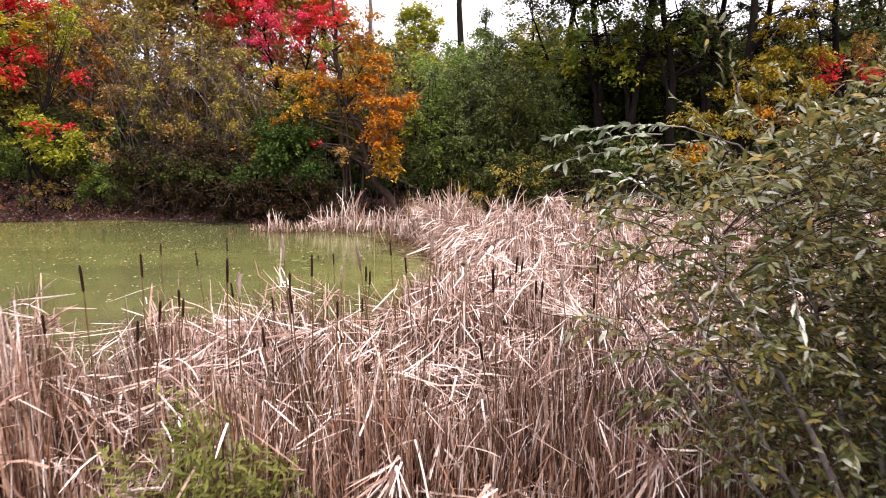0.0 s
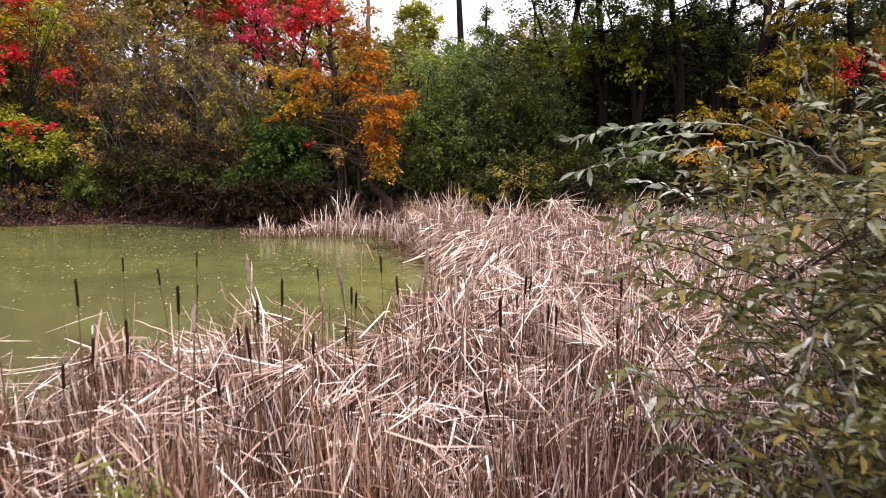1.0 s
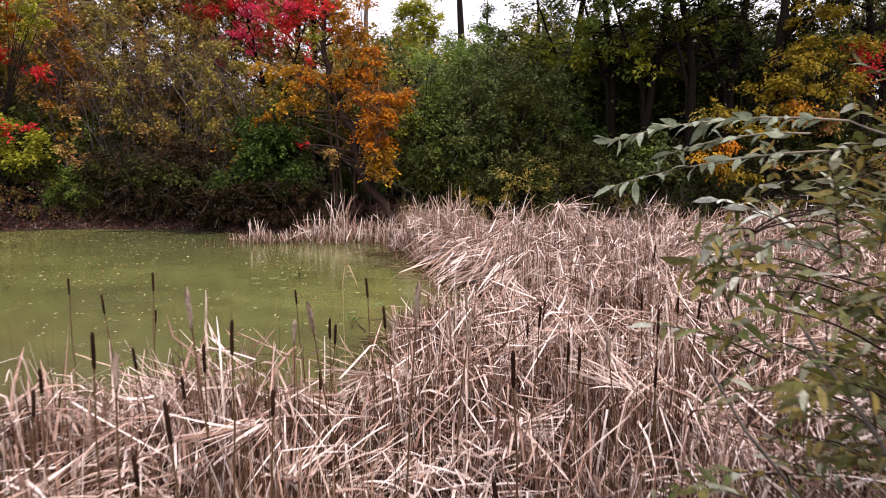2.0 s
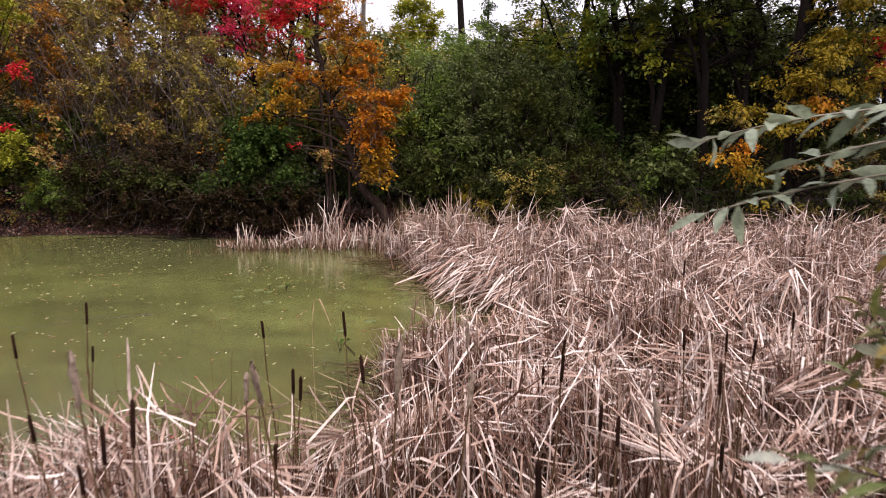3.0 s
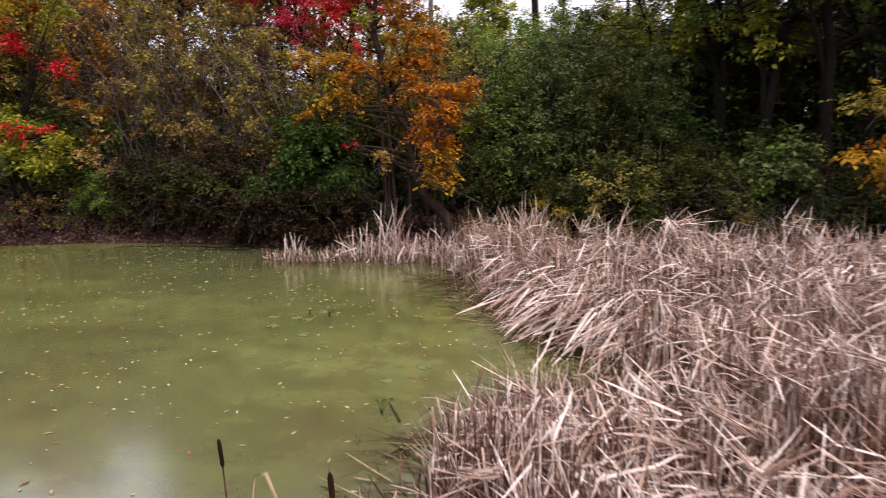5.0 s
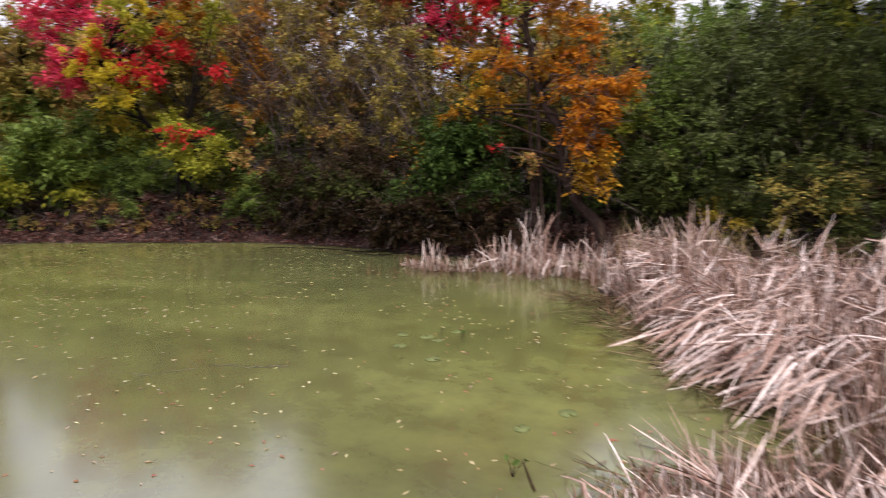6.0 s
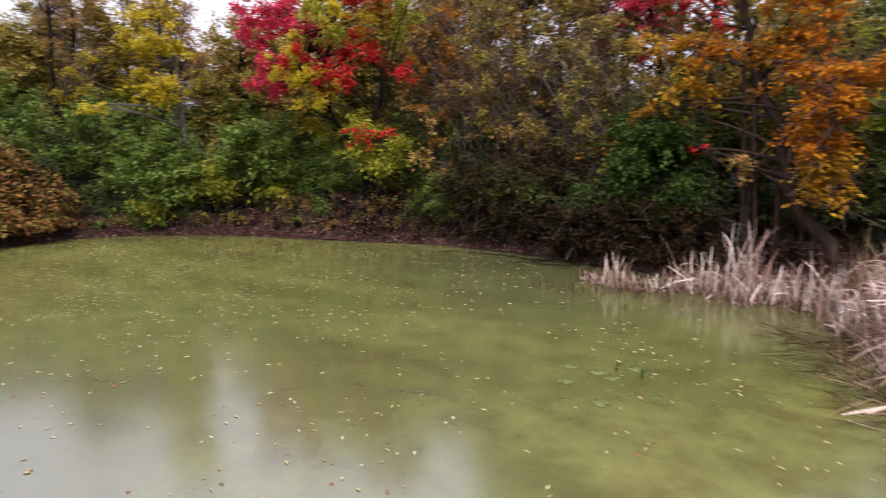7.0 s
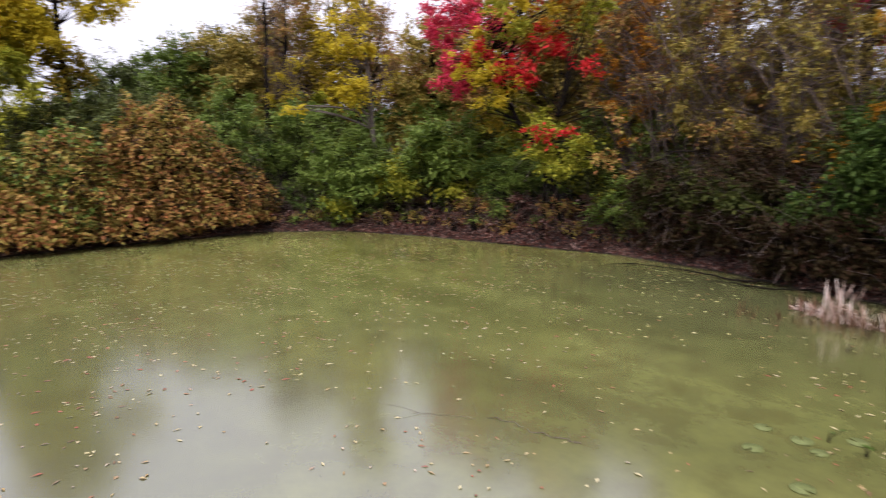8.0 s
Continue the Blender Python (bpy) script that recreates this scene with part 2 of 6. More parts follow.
def water_material():
    """Still pond water clouded by duckweed: green matter under a thin clear film."""
    m, n, l, b = shader("duckweed_water")
    g = n.new("ShaderNodeNewGeometry")
    stretch = n.new("ShaderNodeMapping")
    stretch.inputs["Scale"].default_value = (0.35, 0.8, 1)
    l.new(g.outputs["Position"], stretch.inputs["Vector"])
    big = noise_of(n, l, 0.55, 5, 0.6, stretch.outputs[0])
    fine = noise_of(n, l, 60, 3, 0.6, g.outputs["Position"])
    r = ramp_of(n, [(0.104, 0.11, 0.031), (0.148, 0.156, 0.045), (0.192, 0.202, 0.062)], big.outputs["Fac"], l, (0.3, 0.68))
    spots = ramp_of(n, [(0.8, 0.8, 0.75), (1.08, 1.1, 1.05)], fine.outputs["Fac"], l, (0.35, 0.6))
    mul = n.new("ShaderNodeMix")
    mul.data_type, mul.blend_type = "RGBA", "MULTIPLY"
    mul.inputs["Factor"].default_value = 0.35
    l.new(r.outputs["Color"], mul.inputs["A"])
    l.new(spots.outputs["Color"], mul.inputs["B"])
    # flecks and rafts of weed, with browner water between them
    raft = noise_of(n, l, 1.6, 6, 0.66, g.outputs["Position"])
    fleck = ramp_of(n, [(0.74, 0.68, 0.62), (0.98, 0.97, 0.95), (1.2, 1.2, 1.12)], raft.outputs["Fac"], l, (0.36, 0.66))
    patch = n.new("ShaderNodeMix")
    patch.data_type, patch.blend_type = "RGBA", "MULTIPLY"
    patch.inputs["Factor"].default_value = 1
    l.new(mul.outputs["Result"], patch.inputs["A"])
    l.new(fleck.outputs["Color"], patch.inputs["B"])
    # the weed lies thick along the far shore and thin over the open middle
    apart_xy = n.new("ShaderNodeSeparateXYZ")
    l.new(g.outputs["Position"], apart_xy.inputs[0])
    drift = noise_of(n, l, 0.25, 3, 0.6, g.outputs["Position"])
    cover = n.new("ShaderNodeMath")
    cover.operation = "MULTIPLY_ADD"
    l.new(drift.outputs["Fac"], cover.inputs[0])
    cover.inputs[1].default_value = 7.0
    lean = n.new("ShaderNodeMath")
    lean.operation = "MULTIPLY_ADD"
    l.new(apart_xy.outputs["X"], lean.inputs[0])
    lean.inputs[1].default_value = -0.55
    l.new(apart_xy.outputs["Y"], lean.inputs[2])
    # it gathers along the reeds too
    beside = n.new("ShaderNodeMapRange")
    beside.inputs["From Min"].default_value, beside.inputs["From Max"].default_value = -7.5, -2.0
    beside.inputs["To Max"].default_value = 6.5
    l.new(apart_xy.outputs["X"], beside.inputs["Value"])
    both = n.new("ShaderNodeMath")
    l.new(lean.outputs[0], both.inputs[0])
    l.new(beside.outputs["Result"], both.inputs[1])
    # shade along the far shore, put into the colour as thinner weed
    shore_shade = n.new("ShaderNodeMapRange")
    shore_shade.inputs["From Min"].default_value, shore_shade.inputs["From Max"].default_value = 18.5, 24.0
    shore_shade.inputs["To Max"].default_value = -13.0
    l.new(apart_xy.outputs["Y"], shore_shade.inputs["Value"])
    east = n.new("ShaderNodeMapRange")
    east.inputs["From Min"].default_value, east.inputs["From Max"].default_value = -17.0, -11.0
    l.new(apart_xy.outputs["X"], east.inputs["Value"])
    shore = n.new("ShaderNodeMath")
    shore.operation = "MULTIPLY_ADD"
    l.new(shore_shade.outputs["Result"], shore.inputs[0])
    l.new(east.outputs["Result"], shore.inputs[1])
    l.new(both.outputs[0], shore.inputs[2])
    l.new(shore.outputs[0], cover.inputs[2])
    span = n.new("ShaderNodeMapRange")
    span.inputs["From Min"].default_value, span.inputs["From Max"].default_value = 14.0, 34.0
    l.new(cover.outputs[0], span.inputs["Value"])
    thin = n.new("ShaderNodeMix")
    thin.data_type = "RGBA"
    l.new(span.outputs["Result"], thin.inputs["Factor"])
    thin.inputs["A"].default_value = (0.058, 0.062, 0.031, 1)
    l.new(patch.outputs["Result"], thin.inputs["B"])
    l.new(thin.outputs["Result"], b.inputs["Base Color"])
    b.inputs["Roughness"].default_value = 0.15
    film = n.new("ShaderNodeMapRange")
    film.inputs["To Min"].default_value, film.inputs["To Max"].default_value = 0.5, 0.26
    l.new(span.outputs["Result"], film.inputs["Value"])
    l.new(film.outputs["Result"], b.inputs["Specular IOR Level"])
    b.inputs["IOR"].default_value = 2.2
    return m


SOIL, WATER = ground_material(), water_material()


# ---------------------------------------------------------------- mesh tools
def mesh_of(name, v, f, mat, smooth=False):
    v, f = np.asarray(v, dtype=np.float32), np.asarray(f, dtype=np.int32)
    me = bpy.data.meshes.new(name)
    me.vertices.add(len(v))
    me.vertices.foreach_set("co", v.ravel())
    me.loops.add(f.size)
    me.loops.foreach_set("vertex_index", f.ravel())
    me.polygons.add(len(f))
    me.polygons.foreach_set("loop_start", np.arange(len(f), dtype=np.int32) * f.shape[1])
    me.update(calc_edges=True)
    if smooth:
        me.polygons.foreach_set("use_smooth", np.ones(len(f), dtype=bool))
    me.materials.append(mat)
    return me


def part(name, v, f, mat, parent, label="", smooth=False):
    ob = new(name, mesh_of(name, v, f, mat, smooth))
    ob.parent = parent
    if label:
        tagged(ob, label)
    return ob


def unit(a):
    return a / np.maximum(np.linalg.norm(a, axis=-1, keepdims=True), 1e-9)


def join(pieces):
    """One pair of arrays out of many (v, f) pairs with faces of one kind."""
    vs, fs, n = [], [], 0
    for v, f in pieces:
        vs.append(v)
        fs.append(np.asarray(f) + n)
        n += len(v)
    return np.concatenate(vs), np.concatenate(fs)


def tube(points, radii, sides=5):
    p, r = np.asarray(points, float), np.asarray(radii, float)
    d = unit(np.gradient(p, axis=0))
    ref = np.where(np.abs(d[:, 2:3]) > 0.9, [[1.0, 0, 0]], [[0, 0, 1.0]])
    a = unit(np.cross(d, ref))
    b = np.cross(d, a)
    ang = np.arange(sides) * 2 * np.pi / sides
    v = p[:, None] + r[:, None, None] * (a[:, None] * np.cos(ang)[None, :, None] + b[:, None] * np.sin(ang)[None, :, None])
    k = np.arange(len(p) - 1)[:, None] * sides
    j = np.arange(sides)[None]
    f = np.stack([k + j, k + (j + 1) % sides, k + sides + (j + 1) % sides, k + sides + j], -1).reshape(-1, 4)
    return v.reshape(-1, 3), f


def bezier(a, b, c, n=5):
    t = np.linspace(0, 1, n)[:, None]
    return (1 - t) ** 2 * a + 2 * t * (1 - t) * b + t ** 2 * c


def leaves(c, rng, size, slim=0.55, droop=0.35, flat=0.65, along_twig=None):
    """A folded, pointed blade at each place of c."""
    n = len(c)
    axis = rng.normal(size=(n, 3))
    if along_twig is not None:
        axis = along_twig * 1.1 + axis * 0.75
    axis[:, 2] = axis[:, 2] * 0.6 - droop
    axis = unit(axis)
    up = rng.normal(size=(n, 3)) * (1 - flat)
    up[:, 2] += flat * 1.6
    side = unit(np.cross(axis, up))
    nor = np.cross(side, axis)
    ln = (size * rng.uniform(0.6, 1.25, n))[:, None]
    w = ln * slim * 0.5 * rng.uniform(0.8, 1.2, (n, 1))
    base, tip = c - axis * ln * 0.5, c + axis * ln * 0.5
    mid = c - axis * ln * 0.08
    v = np.stack([base, mid + side * w + nor * w * 0.35, tip, mid - side * w + nor * w * 0.35], 1).reshape(-1, 3)
    k = np.arange(n)[:, None] * 4
    return v, np.concatenate([k + [0, 1, 2], k + [0, 2, 3]], 1).reshape(-1, 3)


def inside(px, py, poly):
    hit = np.zeros(np.shape(px), bool)
    for (x0, y0), (x1, y1) in zip(poly, poly[1:] + poly[:1]):
        if y0 != y1:
            hit ^= ((y0 > py) != (y1 > py)) & (px < (x1 - x0) * (py - y0) / (y1 - y0) + x0)
    return hit


def distance(px, py, poly):
    best = np.full(np.shape(px), 1e9)
    for (x0, y0), (x1, y1) in zip(poly, poly[1:] + poly[:1]):
        dx, dy = x1 - x0, y1 - y0
        t = np.clip(((px - x0) * dx + (py - y0) * dy) / (dx * dx + dy * dy), 0, 1)
        best = np.minimum(best, np.hypot(px - x0 - t * dx, py - y0 - t * dy))
    return best


# ---------------------------------------------------------------- the lie of the land
BASIN = [(-26.2, -2), (-26, 4), (-26, 11), (-26.2, 14.4), (-26.1, 20), (-24.3, 22.4), (-21, 24), (-18, 24.8), (-13.4, 26.1), (-9.5, 26.0),
         (-7.7, 25.5), (-5, 25.4), (-2, 25.6), (0.5, 24.8), (3, 23.2), (6, 23), (12, 23.4), (22, 22), (24, 1), (8, 3.9), (3, 4.5), (0, 4.8), (-4.6, 4.5), (-7, 3.5), (-12, 1.0)]
MARSH = [(-12, 4.2), (-7, 5.7), (-4.7, 6.8), (-3.6, 8.3), (-2.8, 9.1), (-2.2, 8.5), (-1.7, 8.8), (-1.0, 9.2), (-0.6, 10.0), (-0.75, 12.1),
         (-0.4, 13.2), (0.1, 13.9), (0.9, 14.1), (2.5, 15.1), (1.2, 16.5), (0.4, 17.4), (-0.7, 19.5), (-1.3, 21.4), (-2.4, 21.8), (-4.6, 22.7),
         (-6.3, 22.5), (-6.6, 22.9), (-4.5, 24.0), (-2, 24.6), (0, 24), (2, 22.8), (6, 22.6), (16, 22.6), (22, 21), (23, 0), (8, 3.4), (3, 4.0), (0, 4.3), (-4.6, 4.0), (-7, 3.0), (-12, 0.5)]


def height(x, y):
    x, y = np.asarray(x, float), np.asarray(y, float)
    out = distance(x, y, BASIN)
    wet = inside(x, y, BASIN)
    marsh = inside(x, y, MARSH)
    edge = distance(x, y, MARSH)
    wave = 0.12 * np.sin(x * 1.7 + y * 0.6) * np.sin(y * 1.3 - x * 0.4) + 0.06 * np.sin(x * 4.1 - y * 3.3)
    land = 0.75 * (1 - np.exp(-(out / 1.0) ** 1.2)) + 0.07 * np.minimum(out, 40) + wave * np.clip(out, 0, 1)
    pond = np.where(marsh & ~((x < -1.8) & (y > 20.8)), 0.05 * np.clip((edge - 0.4) / 0.4, -1, 1) + 0.02 * wave, -0.7 * np.clip(np.minimum(out, edge) / 1.5, 0, 1) - 0.02)
    return np.where(wet, pond, land)


def axis_of(lo, hi, step, far):
    mid = np.arange(lo, hi + step, step)
    grow = np.cumsum(1.0 * 1.5 ** np.arange(1, 15))
    grow = grow[grow < far]
    return np.concatenate([lo - grow[::-1], mid, hi + grow])


gx, gy = axis_of(-42, 28, 0.4, 1700), axis_of(-10, 42, 0.4, 1700)
XX, YY = np.meshgrid(gx, gy, indexing="ij")
ZZ = height(XX, YY)
idx = np.arange(XX.size).reshape(XX.shape)
quads = np.stack([idx[:-1, :-1], idx[1:, :-1], idx[1:, 1:], idx[:-1, 1:]], -1).reshape(-1, 4)
ground = new("ground", mesh_of("ground", np.stack([XX, YY, ZZ], -1).reshape(-1, 3), quads, SOIL, True))
tagged(ground, "brown leaf-strewn soil sloping down to the pond", "ground", kind="structure")

wx, wy = np.linspace(-28, 25, 54), np.linspace(-9, 29, 39)
WX, WY = np.meshgrid(wx, wy, indexing="ij")
idx = np.arange(WX.size).reshape(WX.shape)
quads = np.stack([idx[:-1, :-1], idx[1:, :-1], idx[1:, 1:], idx[:-1, 1:]], -1).reshape(-1, 4)
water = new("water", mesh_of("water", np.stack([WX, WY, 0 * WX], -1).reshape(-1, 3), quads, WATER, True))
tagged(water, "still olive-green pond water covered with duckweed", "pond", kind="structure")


# ---------------------------------------------------------------- trees and shrubs
SEED = [100]


def tree(name, label, category, base, stems, blobs, bark="grey", leaf=0.1, slim=0.6, clump=0.3, squash=0.6, limbs=14, twigs=0,
         twig_r=0.008, droop=0.35, group="", hollow=0.45):
    """A thing of trunk, twigs and crown. base: x, y. stems: lists of (x, y, z, radius). blobs: (x, y, z, rx, ry, rz, leaves, colour)."""
    SEED[0] += 1
    rng = np.random.default_rng(SEED[0])
    bx, by = base
    bz = float(height(bx, by)) - 0.03
    origin = np.array([bx, by, bz])
    ob = new(name)
    ob.location = origin
    tagged(ob, label, category, group)
    wood, fine, joints = [], [], []
    for st in stems:
        st = np.array(st, float)
        t = np.linspace(0, 1, len(st))
        tt = np.linspace(0, 1, 4 * len(st))
        p = np.stack([np.interp(tt, t, st[:, i]) for i in range(4)], -1)
        k = np.array([0.25, 0.5, 0.25])
        for i in range(3):
            q = np.convolve(p[:, i], k, "same")
            p[1:-1, i] = q[1:-1]
        wob = rng.normal(size=(len(p), 2)) * p[:, 3:4] * 0.35
        wob[0] = 0
        p[:, :2] += wob
        p[0, 2] = min(p[0, 2], bz)
        wood.append(tube(p[:, :3] - origin, p[:, 3], 8))
        joints.append(p)
    joints = np.concatenate(joints)
    crowns = {}
    for cx, cy, cz, rx, ry, rz, count, colour in blobs:
        k = max(4, int(count / 80))
        d = unit(rng.normal(size=(k, 3)))
        rad = rng.uniform(hollow ** 3, 1, (k, 1)) ** (1 / 3) * (0.68 + 0.55 * rng.random((k, 1)) ** 1.5)
        cc = np.array([cx, cy, cz]) + d * rad * [rx, ry, rz]
        cc[:, 2] = np.maximum(cc[:, 2], height(cc[:, 0], cc[:, 1]) + 0.12)
        share = rng.dirichlet(np.full(k, 2.5)) * count
        who = np.repeat(np.arange(k), np.maximum(3, share.astype(int)))
        big = rng.uniform(0.45, 1.25, (k, 1))
        # sprays: leaves in rows along short twigs that leave each clump's heart
        spray = rng.integers(0, 1 << 30, len(who)) % np.maximum(2, share.astype(int)[who] // 13)
        _, which = np.unique(np.stack([who, spray]), axis=1, return_inverse=True)
        which = np.ravel(which)
        ns = which.max() + 1
        sdir = rng.normal(size=(ns, 3)) * [1, 1, squash] + 0.5 * d[who[np.unique(which, return_index=True)[1]]]
        sdir = unit(sdir)
        reach = clump * rng.uniform(0.9, 2.3, (ns, 1))
        tt = rng.random((len(who), 1))
        pts = cc[who] + (sdir * reach * big[who[np.unique(which, return_index=True)[1]]])[which] * tt - [0, 0, 0.25 * clump] * tt ** 2
        pts = pts + rng.normal(size=(len(who), 3)) * (0.09 * clump + 0.35 * leaf)
        pts[:, 2] = np.maximum(pts[:, 2], np.maximum(height(pts[:, 0], pts[:, 1]), 0) + 0.06)
        crowns.setdefault(colour, []).append(leaves(pts - origin, rng, leaf, slim, droop, 0.65, sdir[which]))
        pick = rng.choice(k, min(k, limbs), replace=False)
        for i in pick:
            e = cc[i]
            below = joints[joints[:, 2] < e[2] - 0.1]
            pool = below if len(below) else joints[:2]
            j = pool[np.argmin(np.linalg.norm(pool[:, :3] - e, axis=1) + rng.random(len(pool)) * 0.8)]
            a = j[:3]
            m = (a + e) / 2 + [*(rng.normal(size=2) * 0.15), 0.12 * np.linalg.norm(e - a)]
            r0 = min(j[3] * 0.55, 0.05)
            wood.append(tube(bezier(a, m, e, 6) - origin, np.linspace(r0, 0.008, 6), 5))
        for i in range(int(twigs * count / max(1, sum(b[6] for b in blobs)))):
            e = cc[rng.integers(k)]
            s = e + rng.normal(size=3) * [0.35, 0.35, 0.3] - [0, 0, 0.5 * rng.random()]
            g = e + rng.normal(size=3) * [0.45, 0.45, 0.4] + [0, 0, 0.35]
            fine.append(tube(bezier(s, e + rng.normal(size=3) * 0.1, g, 4) - origin, np.linspace(twig_r, twig_r * 0.35, 4), 3))
    v, f = join(wood)
    part("trunk", v, f, BARK[bark], ob, smooth=True)
    if fine:
        v, f = join(fine)
        tagged(part("branchwork", v, f, BARK["twig"], ob), kind="stuff")
    for colour, pieces in crowns.items():
        v, f = join(pieces)
        part("crown", v, f, LEAF[colour], ob)
    return ob


def bush(label, x, y, r, tall, colour, count, second=None, leaf=0.1, deep=None, name="shrub", bark="dark", canes=5, **kw):
    """A round many-stemmed shrub that stands on the ground and is tall metres high."""
    count, leaf = int(count * 1.7), leaf * 1.25
    z0 = float(height(x, y))
    rng = np.random.default_rng(int(abs(x * 31 + y * 57) * 10) % 9973)
    stems = []
    for i in range(canes):
        a, q = rng.uniform(0, 6.28), rng.uniform(0.3, 0.75 if canes < 6 else 1.15) * r
        if canes > 5:
            b, w = a + rng.uniform(-1.4, 1.4), rng.uniform(0.5, 1.0)
            stems.append([(x + 0.3 * q * math.cos(b), y + 0.3 * q * math.sin(b), z0 - 0.05, 0.036), (x + 0.5 * q * math.cos(b), y + 0.4 * q * math.sin(b), z0 + tall * 0.25 * w, 0.03), (x + 0.75 * q * math.cos(a + 0.5), y + 0.7 * q * math.sin(a), z0 + tall * 0.55 * w, 0.022),
                          (x + 1.0 * q * math.cos(a), y + 0.9 * q * math.sin(a), z0 + tall * 0.8 * w, 0.015), (x + 1.5 * q * math.cos(a - 0.2), y + q * math.sin(a), z0 + tall * 0.9 * w, 0.008)])
            continue
        stems.append([(x + 0.12 * math.cos(a), y + 0.12 * math.sin(a), z0 - 0.05, 0.035), (x + 0.5 * q * math.cos(a), y + 0.5 * q * math.sin(a), z0 + tall * 0.4, 0.026),
                      (x + q * math.cos(a), y + q * math.sin(a), z0 + tall * 0.8, 0.012)])
    d = deep or r
    blobs = []
    for i in range(5):
        a = i * 1.257 + rng.uniform(-0.4, 0.4)
        s = rng.uniform(0.45, 0.62)
        h = rng.uniform(0.3, 0.72)
        blobs.append((x + 0.5 * r * math.cos(a), y + 0.5 * d * math.sin(a), z0 + tall * h, r * s, d * s, tall * 0.3, int(count / 6.5), second if second and i % 2 else colour))
    blobs.append((x, y, z0 + tall * 0.66, r * 0.6, d * 0.6, tall * 0.36, int(count / 4), colour))
    return tree(name, label, "shrub", (x, y), stems, blobs, bark=bark, leaf=leaf, **kw)


# orange maple leaning over the reeds
tree("maple_tree", "leaning maple with orange and golden autumn leaves on the bank", "tree", (-1.75, 25.75),
     [[(-1.75, 25.75, 0.3, 0.17), (-2.35, 25.7, 1.3, 0.155), (-2.92, 25.7, 2.1, 0.145), (-3.2, 25.9, 3.6, 0.13), (-3.95, 26.0, 5.0, 0.11), (-4.2, 26.1, 6.3, 0.09), (-4.3, 26.2, 8.6, 0.05)],
      [(-3.25, 25.9, 3.7, 0.06), (-2.6, 25.7, 4.4, 0.035), (-1.8, 25.5, 4.8, 0.018)], [(-3.9, 26.0, 4.9, 0.05), (-5.2, 25.9, 5.6, 0.03), (-6.5, 25.8, 6.1, 0.015)],
      [(-3.6, 25.9, 4.3, 0.04), (-5.0, 25.7, 4.3, 0.025), (-6.2, 25.6, 4.2, 0.012)], [(-3.9, 26.0, 4.9, 0.05), (-3.2, 25.9, 6.0, 0.03), (-2.7, 25.9, 7.2, 0.012)]],
     [(-2.15, 25.3, 4.1, 0.7, 0.6, 0.4, 2600, "orange"), (-1.75, 25.4, 4.75, 0.65, 0.5, 0.25, 1200, "orange"), (-2.3, 25.3, 3.4, 0.45, 0.5, 0.35, 1300, "orange"), (-2.2, 25.2, 2.8, 0.45, 0.5, 0.35, 1300, "honey"),
      (-2.35, 25.2, 2.25, 0.4, 0.4, 0.22, 800, "honey"), (-2.9, 25.7, 5.0, 0.6, 0.5, 0.45, 900, "orange"), (-2.6, 25.9, 5.9, 0.55, 0.5, 0.7, 900, "orange"), (-3.3, 26.0, 6.6, 0.7, 0.6, 0.8, 900, "amber"),
      (-5.4, 25.8, 5.55, 0.95, 0.6, 0.34, 1000, "honey"), (-6.3, 25.7, 5.9, 0.5, 0.4, 0.22, 260, "honey"), (-4.7, 25.8, 5.2, 0.5, 0.5, 0.35, 700, "orange"), (-5.3, 25.6, 4.5, 0.75, 0.5, 0.28, 700, "honey"), (-6.1, 25.5, 4.05, 0.5, 0.4, 0.14, 150, "amber"),
      (-4.5, 25.9, 6.5, 0.55, 0.5, 0.5, 330, "lime"), (-4.2, 26.0, 7.5, 0.7, 0.5, 0.5, 420, "red"), (-4.7, 25.9, 6.1, 0.3, 0.3, 0.3, 90, "red"), (-3.75, 25.7, 2.8, 0.4, 0.4, 0.4, 230, "rust"), (-4.95, 25.6, 3.05, 0.25, 0.25, 0.15, 50, "red"),
      (-3.3, 26.0, 8.0, 0.8, 0.6, 0.5, 500, "amber"), (-3.6, 26.1, 5.6, 0.7, 0.5, 0.5, 700, "amber"), (-3.2, 26.0, 4.5, 0.6, 0.4, 0.5, 420, "amber"), (-3.1, 26.2, 7.1, 0.8, 0.5, 0.6, 600, "amber")],
     bark="brown", leaf=0.135, slim=0.6, clump=0.26, squash=0.3, twigs=420, limbs=5, twig_r=0.01)
bush("dense dark green bush at the water's edge", -6.2, 26.5, 1.9, 3.7, "deep", 8500, "deep", leaf=0.13, slim=0.6, name="bush")
bush("yellow-green shrub behind the bank", -7.4, 30.5, 2.0, 4.6, "lime", 6000, "green", leaf=0.12)

